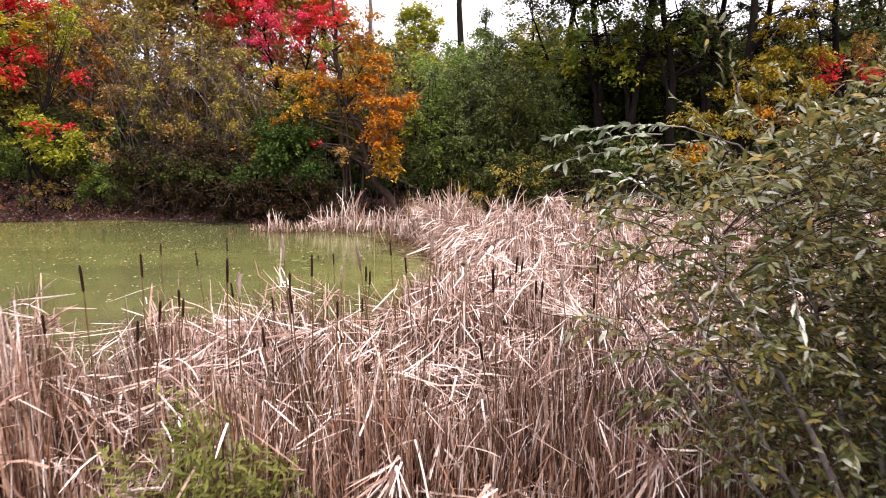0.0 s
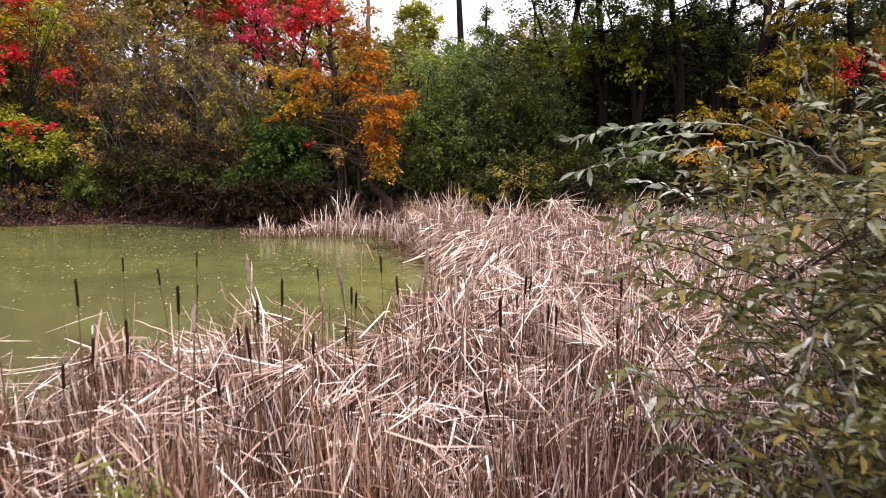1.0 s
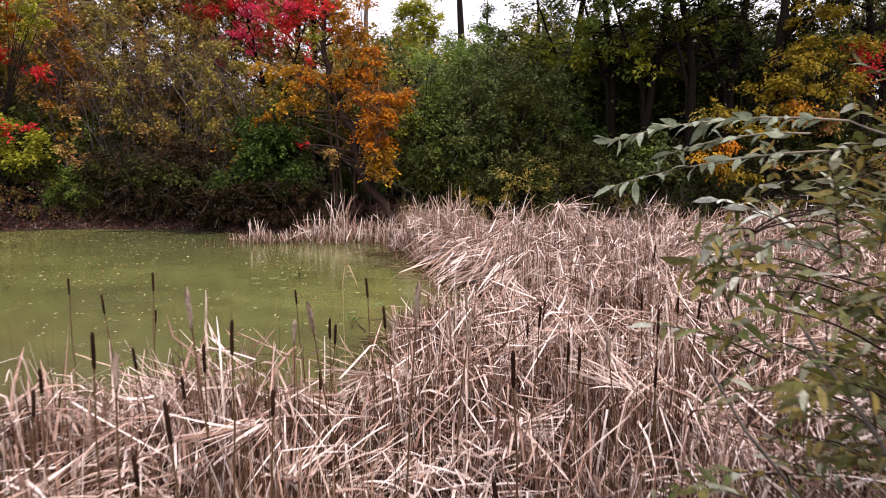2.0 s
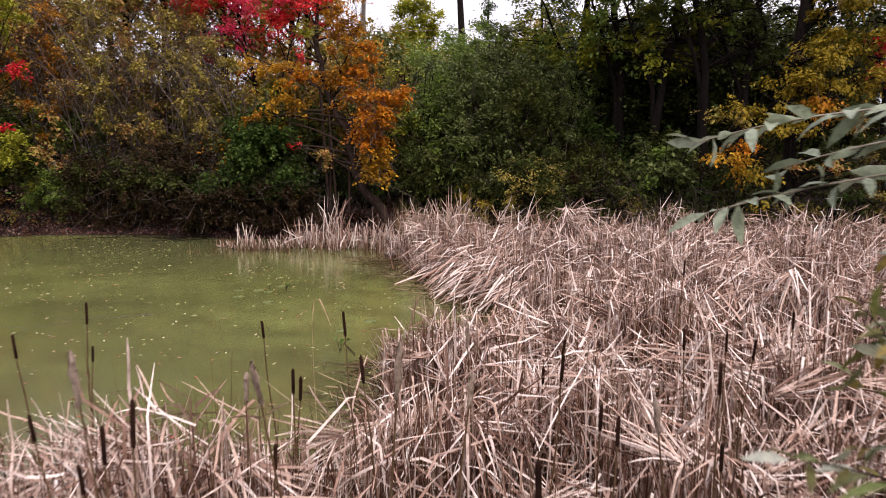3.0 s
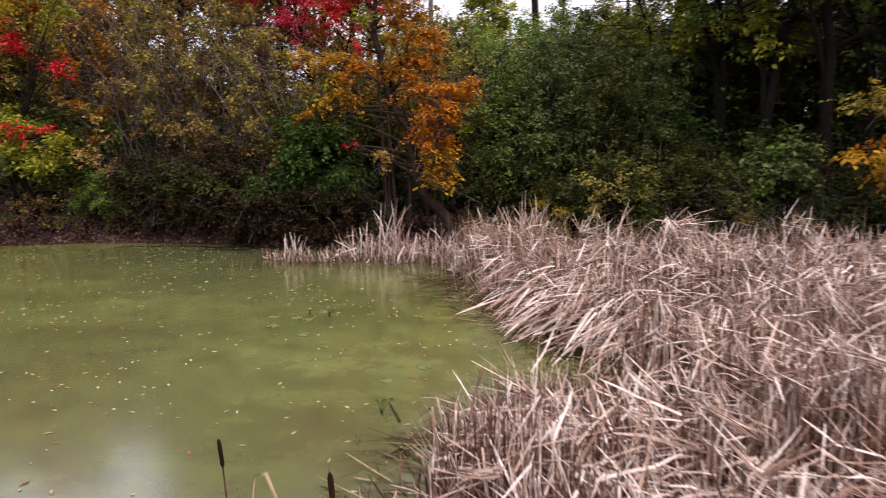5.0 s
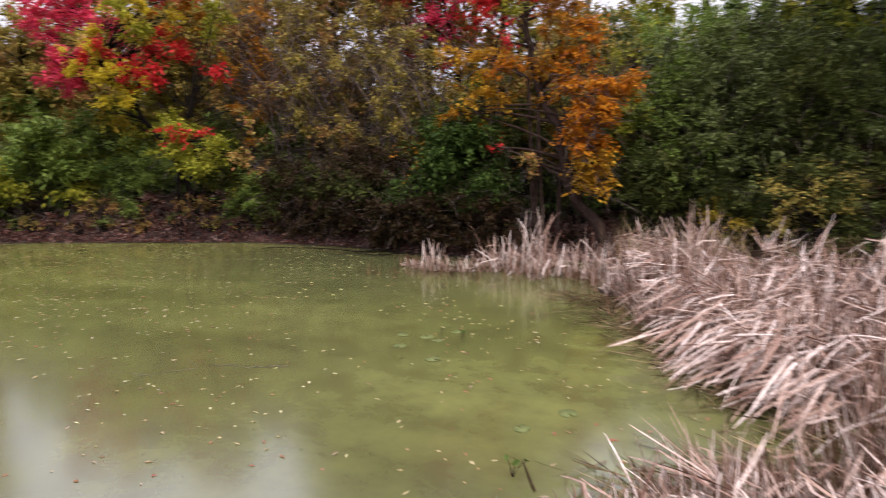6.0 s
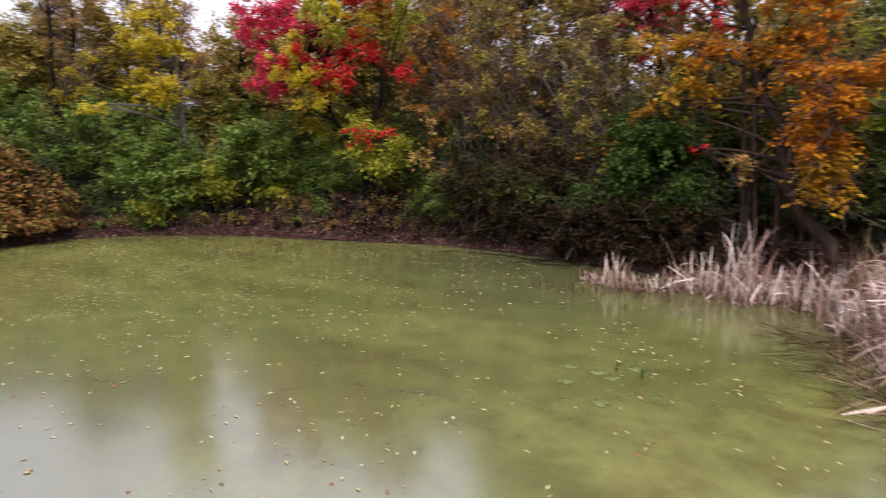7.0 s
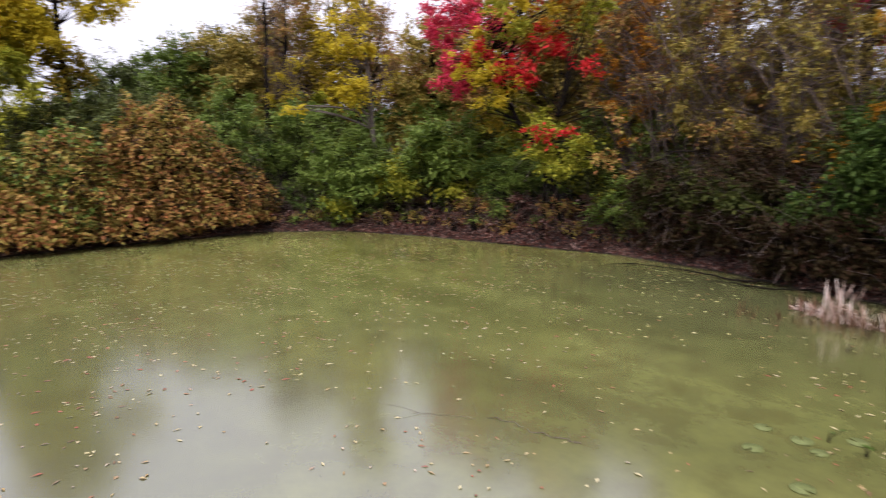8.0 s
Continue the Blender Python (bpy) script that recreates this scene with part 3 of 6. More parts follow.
# sumac with scarlet sprays
tree("sumac_tree", "slender sumac with scarlet leaf sprays", "tree", (-7.2, 30.6),
     [[(-7.2, 30.6, 1.4, 0.1), (-7.4, 30.6, 4.5, 0.08), (-8.2, 30.7, 8.0, 0.04)], [(-7.3, 30.6, 3.2, 0.06), (-6.4, 30.6, 6.2, 0.04), (-5.6, 30.6, 8.6, 0.02)]],
     [(-9.0, 30.0, 9.0, 1.7, 1.0, 0.9, 2400, "red"), (-8.4, 29.8, 7.4, 1.1, 0.8, 0.6, 1000, "crimson"), (-6.3, 29.6, 7.6, 0.9, 0.7, 0.6, 1000, "red"), (-5.4, 29.6, 8.8, 1.0, 0.7, 0.6, 800, "red"),
      (-8.0, 30.2, 5.9, 0.5, 0.4, 0.25, 160, "red"), (-9.4, 29.6, 6.4, 0.6, 0.4, 0.3, 200, "red"), (-7.2, 29.4, 8.6, 1.1, 0.7, 0.7, 1100, "crimson")], bark="dark", leaf=0.17, slim=0.35, clump=0.28, squash=0.35, droop=0.5)

# tangle of half-bare shrubs
for x, y, h, c in ((-8.7, 28.3, 7.2, "olive"), (-10.9, 28.8, 8.2, "olive"), (-13.0, 28.6, 8.0, "olive"), (-15.2, 29.2, 8.6, "amber"), (-17.0, 30.3, 9.0, "olive")):
    bush("half-bare shrub with olive and brown leaves", x, y, 1.8, h, c, 4400, "rust" if x < -10 else "olive", leaf=0.105, clump=0.3, twigs=460, limbs=34, group="half-bare shrubs on the bank", twig_r=0.012, canes=15, bark="twig")
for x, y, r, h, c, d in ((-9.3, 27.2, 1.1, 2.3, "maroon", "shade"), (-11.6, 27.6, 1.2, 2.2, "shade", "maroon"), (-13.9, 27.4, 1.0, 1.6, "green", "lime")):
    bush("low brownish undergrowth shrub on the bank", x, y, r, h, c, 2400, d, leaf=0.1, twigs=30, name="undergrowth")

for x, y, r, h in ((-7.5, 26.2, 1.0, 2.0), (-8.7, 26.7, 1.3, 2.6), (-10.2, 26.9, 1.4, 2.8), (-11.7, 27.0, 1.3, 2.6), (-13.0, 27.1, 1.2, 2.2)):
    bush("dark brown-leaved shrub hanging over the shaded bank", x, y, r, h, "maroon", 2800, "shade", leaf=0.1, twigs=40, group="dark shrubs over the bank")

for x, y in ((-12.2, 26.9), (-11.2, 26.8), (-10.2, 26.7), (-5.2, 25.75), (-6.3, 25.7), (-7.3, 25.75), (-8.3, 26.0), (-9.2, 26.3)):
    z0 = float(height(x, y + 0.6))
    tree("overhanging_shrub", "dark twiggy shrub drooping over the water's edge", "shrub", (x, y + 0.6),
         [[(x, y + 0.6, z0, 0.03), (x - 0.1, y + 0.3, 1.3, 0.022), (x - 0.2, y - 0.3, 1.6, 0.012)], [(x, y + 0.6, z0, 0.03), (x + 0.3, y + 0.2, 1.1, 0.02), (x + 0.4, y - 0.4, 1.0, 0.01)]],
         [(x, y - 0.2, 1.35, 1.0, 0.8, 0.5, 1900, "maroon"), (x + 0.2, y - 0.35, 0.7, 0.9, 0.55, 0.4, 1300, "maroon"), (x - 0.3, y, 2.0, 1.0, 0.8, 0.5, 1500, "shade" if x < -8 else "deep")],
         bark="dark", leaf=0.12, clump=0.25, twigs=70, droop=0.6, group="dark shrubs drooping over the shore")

# grey-green thicket behind the reeds
for x, y, r, h, c, d in ((-0.9, 27.5, 1.4, 6.2, "green", "lime"), (0.4, 29.2, 1.6, 6.7, "green", "sage"), (-2.4, 29.6, 1.6, 6.6, "olive", "lime"), (2.4, 29.4, 1.6, 6.4, "sage", "green"), (-3.8, 29.4, 1.5, 6.6, "olive", "rust"), (0.5, 26.7, 1.3, 4.4, "sage", "green"), (1.4, 27.5, 1.5, 5.9, "sage", "sage"), (2.7, 26.6, 1.4, 4.6, "shade", "sage"),
                         (3.5, 27.3, 1.5, 5.7, "sage", "green"), (4.9, 27.2, 1.2, 2.6, "shade", "maroon"), (5.2, 31.2, 1.6, 6.0, "green", "shade")):
    bush("tall green shrub with fine leaves behind the reeds", x, y, r, h, c, 5600, d, leaf=0.1, slim=0.5, group="thicket of green shrubs", clump=0.3, twigs=50)
bush("low shrub with a few yellow leaves", 1.3, 25.4, 1.0, 2.0, "shade", 2600, "gold", leaf=0.09)
bush("dull olive shrub behind the reeds", 3.1, 24.4, 1.3, 2.4, "shade", 3800, "olive", leaf=0.09)
bush("dull green shrub behind the reeds", -0.4, 26.1, 1.1, 2.6, "shade", 3000, "sage", leaf=0.09)

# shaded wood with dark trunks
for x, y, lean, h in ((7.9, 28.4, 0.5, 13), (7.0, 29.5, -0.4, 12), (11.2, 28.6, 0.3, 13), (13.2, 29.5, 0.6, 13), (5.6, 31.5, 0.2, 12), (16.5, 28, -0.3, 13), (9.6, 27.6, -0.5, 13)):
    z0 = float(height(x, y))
    tree("dark_tree", "tall tree with a dark trunk, green crown and added high canopy", "tree", (x, y),
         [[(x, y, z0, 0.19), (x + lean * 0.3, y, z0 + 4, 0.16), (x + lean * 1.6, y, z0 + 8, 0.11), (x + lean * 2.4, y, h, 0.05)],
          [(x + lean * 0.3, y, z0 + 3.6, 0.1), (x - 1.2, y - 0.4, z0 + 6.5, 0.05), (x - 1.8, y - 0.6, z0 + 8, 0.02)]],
         # first two blobs: canopy out of view, added to keep sky light off
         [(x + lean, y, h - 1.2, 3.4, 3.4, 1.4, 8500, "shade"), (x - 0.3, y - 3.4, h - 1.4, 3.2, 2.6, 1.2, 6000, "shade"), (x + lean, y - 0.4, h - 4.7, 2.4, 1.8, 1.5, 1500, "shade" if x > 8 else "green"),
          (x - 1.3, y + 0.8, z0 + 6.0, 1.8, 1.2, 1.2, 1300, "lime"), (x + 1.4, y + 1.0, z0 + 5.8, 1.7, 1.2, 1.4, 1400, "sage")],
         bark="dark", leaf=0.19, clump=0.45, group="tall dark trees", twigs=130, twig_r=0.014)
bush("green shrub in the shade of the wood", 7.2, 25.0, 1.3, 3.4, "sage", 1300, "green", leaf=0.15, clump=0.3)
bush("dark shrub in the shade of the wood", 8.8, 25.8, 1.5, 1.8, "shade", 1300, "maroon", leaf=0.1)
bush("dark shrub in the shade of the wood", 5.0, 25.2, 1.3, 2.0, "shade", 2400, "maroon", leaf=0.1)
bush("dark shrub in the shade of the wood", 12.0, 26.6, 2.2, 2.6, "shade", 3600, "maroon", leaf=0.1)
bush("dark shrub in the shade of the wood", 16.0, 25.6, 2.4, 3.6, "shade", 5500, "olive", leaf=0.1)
tree("yellow_tree", "small tree with drooping golden and olive leaf sprays", "tree", (11.2, 24.6),
     [[(11.2, 24.6, 0.6, 0.22), (11.1, 24.5, 2.6, 0.2), (11.0, 24.4, 4.6, 0.18), (11.0, 24.3, 9.4, 0.12)], [(11.1, 24.3, 3.2, 0.06), (9.8, 23.6, 4.2, 0.03), (8.3, 23.2, 4.1, 0.012)], [(11.1, 24.2, 4.0, 0.05), (12.4, 23.6, 5.0, 0.02)],
      [(11.1, 24.3, 2.0, 0.05), (9.6, 23.3, 2.9, 0.03), (8.3, 23.0, 2.6, 0.012)]],
     [(12.0, 23.4, 6.3, 1.5, 0.8, 0.35, 1100, "gold"), (11.0, 23.2, 5.6, 1.2, 0.8, 0.3, 900, "gold"), (10.4, 23.1, 4.9, 1.2, 0.7, 0.28, 900, "gold"), (9.2, 23.1, 4.3, 1.1, 0.7, 0.22, 620, "gold"), (8.4, 23.0, 3.9, 0.5, 0.4, 0.16, 160, "olive"),
      (11.4, 23.0, 4.3, 1.1, 0.7, 0.25, 520, "amber"), (10.0, 23.0, 3.6, 1.0, 0.6, 0.25, 560, "gold"), (9.05, 22.9, 3.25, 0.4, 0.4, 0.2, 170, "orange"), (8.4, 22.9, 2.7, 0.6, 0.5, 0.25, 380, "honey"), (9.3, 22.9, 2.3, 0.6, 0.5, 0.25, 260, "gold"),
      (12.6, 23.2, 5.0, 1.3, 0.8, 0.35, 800, "gold"), (13.0, 23.2, 4.0, 1.3, 0.8, 0.4, 500, "rust"), (11.0, 23.3, 2.6, 1.0, 0.6, 0.5, 260, "rust"), (9.7, 22.9, 1.35, 0.4, 0.3, 0.15, 70, "gold"), (12.0, 23.6, 7.6, 1.6, 0.9, 0.5, 900, "gold"), (13.0, 23.2, 2.6, 1.2, 0.6, 0.8, 420, "maroon")],
     bark="dark", leaf=0.15, slim=0.5, clump=0.34, squash=0.18, droop=0.8, twigs=60)
tree("red_tree", "small tree with dark red leaves at the wood's edge", "tree", (15.2, 25.0),
     [[(15.2, 25, 0.8, 0.1), (14.9, 24.8, 3.5, 0.07), (14.6, 24.6, 6.2, 0.03)]],
     [(14.4, 24.4, 5.8, 1.1, 0.8, 0.8, 1200, "red"), (15.6, 24.4, 6.6, 1.3, 0.8, 0.8, 1100, "rust"), (15.8, 24, 3.4, 1.6, 0.9, 1.2, 1800, "rust")], bark="dark", leaf=0.15, slim=0.4, clump=0.3, squash=0.4)

# crimson and yellow tree reaching over the water
tree("crimson_tree", "tree with crimson and yellow autumn leaves over the water", "tree", (-16.2, 26.6),
     [[(-16.2, 26.6, 1.2, 0.11), (-16.8, 26.0, 3.2, 0.09), (-17.8, 25.5, 4.8, 0.07), (-19.4, 25.5, 7.6, 0.03)], [(-16.6, 26.1, 2.8, 0.06), (-15.2, 25.4, 4.4, 0.025)]],
     [(-19.9, 25.7, 7.4, 2.1, 1.3, 1.8, 5200, "crimson"), (-20.4, 25.2, 5.8, 1.0, 0.8, 0.8, 1700, "crimson"), (-20.8, 26.2, 9.4, 1.2, 0.9, 0.6, 900, "amber"), (-18.4, 24.6, 6.2, 1.0, 0.8, 0.9, 1300, "yellow"), (-17.2, 24.5, 5.4, 1.2, 0.8, 0.8, 1200, "yellow"), (-17.9, 24.3, 5.9, 1.3, 0.7, 0.9, 500, "red"), (-17.0, 24.6, 7.2, 1.2, 0.8, 0.9, 900, "lime"),
      (-16.6, 24.6, 5.6, 0.9, 0.6, 0.7, 700, "red"), (-15.5, 25.8, 8.5, 1.3, 0.9, 0.7, 1500, "red"), (-16.8, 25.2, 7.5, 1.0, 0.7, 0.6, 700, "yellow"), (-14.4, 25.8, 7.5, 1.2, 0.7, 0.8, 800, "lime"), (-21.2, 25.4, 8.4, 1.2, 0.9, 1.0, 1500, "crimson"), (-15.9, 25.6, 6.6, 1.1, 0.8, 0.7, 900, "red"), (-16.4, 26.0, 7.4, 1.3, 0.9, 0.9, 900, "amber"), (-15.0, 25.0, 3.3, 1.5, 0.8, 1.1, 2800, "lime"), (-14.2, 23.9, 3.6, 0.75, 0.35, 0.25, 200, "red"), (-13.6, 25.2, 5.4, 1.2, 0.6, 0.7, 170, "red"), (-13.2, 25.0, 4.3, 1.2, 0.5, 0.5, 130, "rust"), (-13.0, 25.0, 2.9, 0.5, 0.3, 0.4, 160, "rust"), (-17.8, 24.8, 4.5, 0.7, 0.6, 0.5, 350, "gold")],
     bark="dark", leaf=0.14, slim=0.7, clump=0.26, squash=0.5, twigs=120)
bush("grassy dark green shrub on the bank", -18.3, 26.3, 1.3, 2.6, "green", 4500, "deep", leaf=0.12, slim=0.3)
bush("small light green shrub on the bank", -14.0, 26.9, 1.0, 1.5, "green", 2200, "shade", leaf=0.1)
bush("dark leafy shrub on the bank", -16.0, 27.6, 1.4, 2.6, "shade", 3600, "lime", leaf=0.11)
bush("yellow-green shrub behind the crimson tree", -20.5, 28.0, 1.9, 4.6, "lime", 5200, "shade", leaf=0.11)
bush("half-bare brown shrub behind the crimson tree", -19.8, 31, 2.2, 8.6, "olive", 4200, "gold", leaf=0.11, twigs=260)

# yellow-leaved trunk and the dark green bush below it
tree("yellow_maple_tree", "slim tree with yellow leaves above dark bushes", "tree", (-24.2, 24.0),
     [[(-24.2, 24, 1.4, 0.12), (-24.1, 23.9, 4, 0.1), (-24.3, 23.8, 7, 0.07), (-24.4, 23.8, 10, 0.03)]],
     [(-24.3, 22.9, 7.6, 1.1, 0.9, 1.3, 2200, "yellow"), (-23.8, 22.7, 5.6, 0.9, 0.8, 0.8, 1300, "yellow"), (-25.2, 22.2, 6.4, 0.8, 0.8, 0.9, 600, "gold"), (-26.0, 21.4, 5.0, 0.5, 0.5, 0.3, 180, "yellow"),
      (-24.2, 23.6, 9.6, 1.3, 1.2, 1.1, 1900, "yellow")], bark="grey", leaf=0.15, slim=0.8, clump=0.28, squash=0.5, twigs=80)
bush("dense green bush on the bank", -24.2, 23.4, 1.9, 3.8, "green", 7000, "green", leaf=0.17, slim=0.45, name="bush", squash=0.25, clump=0.42)
bush("dense green bush on the bank", -21.8, 25.2, 1.9, 3.6, "green", 7000, "lime", leaf=0.17, slim=0.45, name="bush", squash=0.25, clump=0.42)
bush("low light green bush at the shore", -24.6, 22.5, 0.6, 1.2, "lime", 700, "green", leaf=0.16, name="bush")

# rusty bush hanging over the left shore
def mound_bush(label, x, y, rx, ry, h, colours, count, leaf, seed):
    """A dense dome of overlapping leaves that lie like shingles, with dark stems inside."""
    rng = np.random.default_rng(seed)
    z0 = max(0.0, float(height(x, y)))
    origin = np.array([x, y, z0 - 0.03])
    ob = new("bush")
    ob.location = origin
    tagged(ob, label, "shrub", "rusty bushes along the shore")
    wood = []
    for i in range(14):
        a, q = rng.uniform(0, 6.283), rng.uniform(0.3, 0.85)
        e = np.array([rx * q * math.cos(a), ry * q * math.sin(a), h * 0.9 * math.sqrt(1 - q * q)])
        wood.append(tube(bezier(np.array([0.1 * math.cos(a), 0.1 * math.sin(a), 0]), e * [0.3, 0.3, 0.7], e, 6), np.linspace(0.035, 0.008, 6), 5))
    part("trunk", *join(wood), BARK["dark"], ob, smooth=True)
    for k, (colour, share) in enumerate(colours):
        n = int(count * share)
        d = rng.normal(size=(n, 3))
        d[:, 2] = np.abs(d[:, 2]) * 0.9 - 0.05
        d = unit(d)
        lump = 0.9 + 0.09 * np.sin(d[:, 0] * 7 + seed) * np.sin(d[:, 1] * 9 + 2) + 0.07 * np.sin(d[:, 2] * 13 + d[:, 1] * 11) + 0.05 * np.sin(d[:, 0] * 23 + d[:, 1] * 19)
        lump = lump - np.abs(rng.normal(0, 0.05, n)) - 0.2 * (rng.random(n) < 0.25)
        p = d * lump[:, None] * [rx, ry, h]
        p[:, 2] = np.maximum(p[:, 2], 0.08 + 0.4 * rng.random(n))
        patch = np.sin(p[:, 1] * 1.3 + p[:, 2] * 1.1 + k * 2.1) + 0.6 * np.sin(p[:, 1] * 3.1 - p[:, 2] * 2.3 + k)
        p = p[patch + rng.normal(0, 0.8, n) > -0.5]
        nor = unit(p / np.array([rx * rx, ry * ry, h * h]))
        down = unit(np.array([[0, 0, -1.0]]) + nor * 0.9 + rng.normal(size=p.shape) * 0.35)
        v, f = leaves(p, rng, leaf, 0.75, 0.0, 0.7, down * 1.5)
        part("crown", v, f, LEAF[colour], ob)
    return ob


for i, (x, y, rx, ry, h, mix) in enumerate((
        (-26.9, 18.4, 1.9, 2.5, 3.1, (("tawny", 0.5), ("rust", 0.65), ("maroon", 0.35))), (-27.6, 16.6, 2.3, 2.8, 4.8, (("rust", 0.6), ("tawny", 0.35), ("olive", 0.3), ("maroon", 0.25))),
        (-26.5, 15.4, 1.8, 2.6, 2.6, (("tawny", 0.6), ("rust", 0.5), ("maroon", 0.3))), (-27.3, 13.2, 2.3, 2.6, 3.7, (("olive", 0.4), ("green", 0.5), ("tawny", 0.3), ("maroon", 0.2))),
        (-26.4, 12.0, 1.8, 2.5, 2.4, (("tawny", 0.7), ("rust", 0.3), ("olive", 0.3))), (-27.0, 9.4, 2.2, 2.6, 3.6, (("lime", 0.5), ("olive", 0.5), ("rust", 0.3))))):
    mound_bush("dense domed bush with rusty and tawny yellow leaves over the shore", x, y, rx, ry, h, mix, int(1500 * rx * ry * h / 3), 0.18, 300 + i)
for x, y, r, h, c, d in ((-30.6, 20.0, 2.3, 5.2, "green", "sage"), (-31.0, 17.2, 2.4, 5.3, "sage", "green"), (-30.6, 14.4, 2.4, 5.0, "shade", "lime"), (-30.0, 11.4, 2.4, 4.8, "lime", "shade"), (-29.6, 8.6, 2.4, 4.6, "lime", "shade"), (-28.4, 22.8, 2.1, 4.6, "green", "shade")):
    bush("green bush on the rise behind the shore", x, y, r, h, c, 6000, d, leaf=0.13, name="bush", group="green bushes behind the shore")
tree("golden_tree", "tall tree with golden yellow crown", "tree", (-36.5, 14.6),
     [[(-36.5, 14.6, 1.6, 0.2), (-36.5, 14.6, 6, 0.17), (-36.3, 14.5, 11, 0.1), (-36.3, 14.5, 15, 0.04)]],
     [(-36.2, 12.6, 9.2, 2.2, 2.2, 2.6, 17000, "yellow"), (-36.2, 13.2, 12.4, 2.4, 2.2, 2.2, 10000, "yellow"), (-35.6, 16.0, 10.2, 1.3, 1.3, 1.0, 2200, "yellow"), (-35, 11, 6.8, 1.8, 2.6, 1.6, 5200, "lime"), (-35.6, 14.8, 7.2, 1.4, 1.2, 1.0, 1500, "gold")],
     bark="dark", leaf=0.22, clump=0.4, slim=0.75, hollow=0.05, limbs=5)
for x, y, h in ((-31.8, 22.6, 12), (-32.8, 24.0, 12), (-29.6, 26.4, 12.5)):
    z0 = float(height(x, y))
    tree("bare_tree", "thin brown tree with sparse leaves", "tree", (x, y),
         [[(x, y, z0, 0.17), (x - 0.1, y, z0 + 4, 0.14), (x + 0.2, y, z0 + 7, 0.09), (x + 0.4, y, h, 0.03)], [(x, y, z0 + 3, 0.07), (x + 0.9, y + 0.5, z0 + 6, 0.03), (x + 1.2, y + 0.6, z0 + 8, 0.015)]],
         [(x + 0.3, y, h - 2.6, 1.6, 1.6, 2.2, 800, "rust"), (x + 0.8, y + 0.6, z0 + 5.4, 1.4, 1.4, 1.4, 900, "yellow")], bark="dark", leaf=0.13, clump=0.4, twigs=260, twig_r=0.014)

# second rank of woods
WOOD = np.random.default_rng(7)
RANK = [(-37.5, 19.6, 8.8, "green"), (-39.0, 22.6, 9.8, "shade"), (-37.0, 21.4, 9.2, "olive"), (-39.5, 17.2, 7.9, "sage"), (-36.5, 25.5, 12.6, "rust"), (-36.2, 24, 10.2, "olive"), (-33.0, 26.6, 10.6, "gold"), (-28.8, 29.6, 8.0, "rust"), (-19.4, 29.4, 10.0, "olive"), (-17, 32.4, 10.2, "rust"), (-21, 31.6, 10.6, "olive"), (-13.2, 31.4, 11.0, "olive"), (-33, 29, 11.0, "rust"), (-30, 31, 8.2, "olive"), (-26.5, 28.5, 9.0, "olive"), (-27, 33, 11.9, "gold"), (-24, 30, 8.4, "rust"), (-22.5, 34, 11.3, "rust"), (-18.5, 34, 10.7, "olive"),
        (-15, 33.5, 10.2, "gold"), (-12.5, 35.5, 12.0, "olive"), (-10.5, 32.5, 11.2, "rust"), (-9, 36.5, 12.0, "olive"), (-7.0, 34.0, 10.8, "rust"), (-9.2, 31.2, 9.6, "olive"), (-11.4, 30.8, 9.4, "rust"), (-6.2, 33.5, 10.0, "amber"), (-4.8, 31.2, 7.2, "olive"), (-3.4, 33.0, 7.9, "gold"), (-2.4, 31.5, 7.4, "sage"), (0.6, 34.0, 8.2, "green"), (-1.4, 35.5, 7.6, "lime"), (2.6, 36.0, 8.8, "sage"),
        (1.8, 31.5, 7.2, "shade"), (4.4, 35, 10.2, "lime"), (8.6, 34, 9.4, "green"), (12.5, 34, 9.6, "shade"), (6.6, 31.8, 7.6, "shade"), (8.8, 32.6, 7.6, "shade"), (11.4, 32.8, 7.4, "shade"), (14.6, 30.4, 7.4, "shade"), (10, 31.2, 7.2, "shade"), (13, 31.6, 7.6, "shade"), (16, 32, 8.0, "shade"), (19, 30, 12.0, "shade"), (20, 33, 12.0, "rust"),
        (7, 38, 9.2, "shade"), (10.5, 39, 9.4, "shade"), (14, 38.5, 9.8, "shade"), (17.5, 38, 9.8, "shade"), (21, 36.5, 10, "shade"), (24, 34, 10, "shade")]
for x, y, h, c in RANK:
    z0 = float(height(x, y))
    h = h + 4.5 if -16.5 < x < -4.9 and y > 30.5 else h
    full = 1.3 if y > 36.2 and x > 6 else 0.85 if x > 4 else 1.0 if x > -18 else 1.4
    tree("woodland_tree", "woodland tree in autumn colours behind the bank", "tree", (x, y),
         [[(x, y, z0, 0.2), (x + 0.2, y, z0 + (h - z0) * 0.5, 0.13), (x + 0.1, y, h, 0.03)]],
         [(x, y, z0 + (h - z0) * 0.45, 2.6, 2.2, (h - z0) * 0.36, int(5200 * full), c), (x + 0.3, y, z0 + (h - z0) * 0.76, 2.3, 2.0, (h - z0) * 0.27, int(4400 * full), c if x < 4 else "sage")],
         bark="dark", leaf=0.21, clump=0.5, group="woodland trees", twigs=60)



def along(offset, step, lo=2, hi=18):
    """Places at even steps beside the shore, at an offset up the bank."""
    line = [np.array(p) for p in BASIN[lo:hi]]
    made, rest = [], 0.0
    for a, b in zip(line, line[1:]):
        ln = np.linalg.norm(b - a)
        d = (b - a) / ln
        out = np.array([-d[1], d[0]])
        while rest < ln:
            made.append(a + d * rest + out * offset)
            rest += step
        rest -= ln
    return made


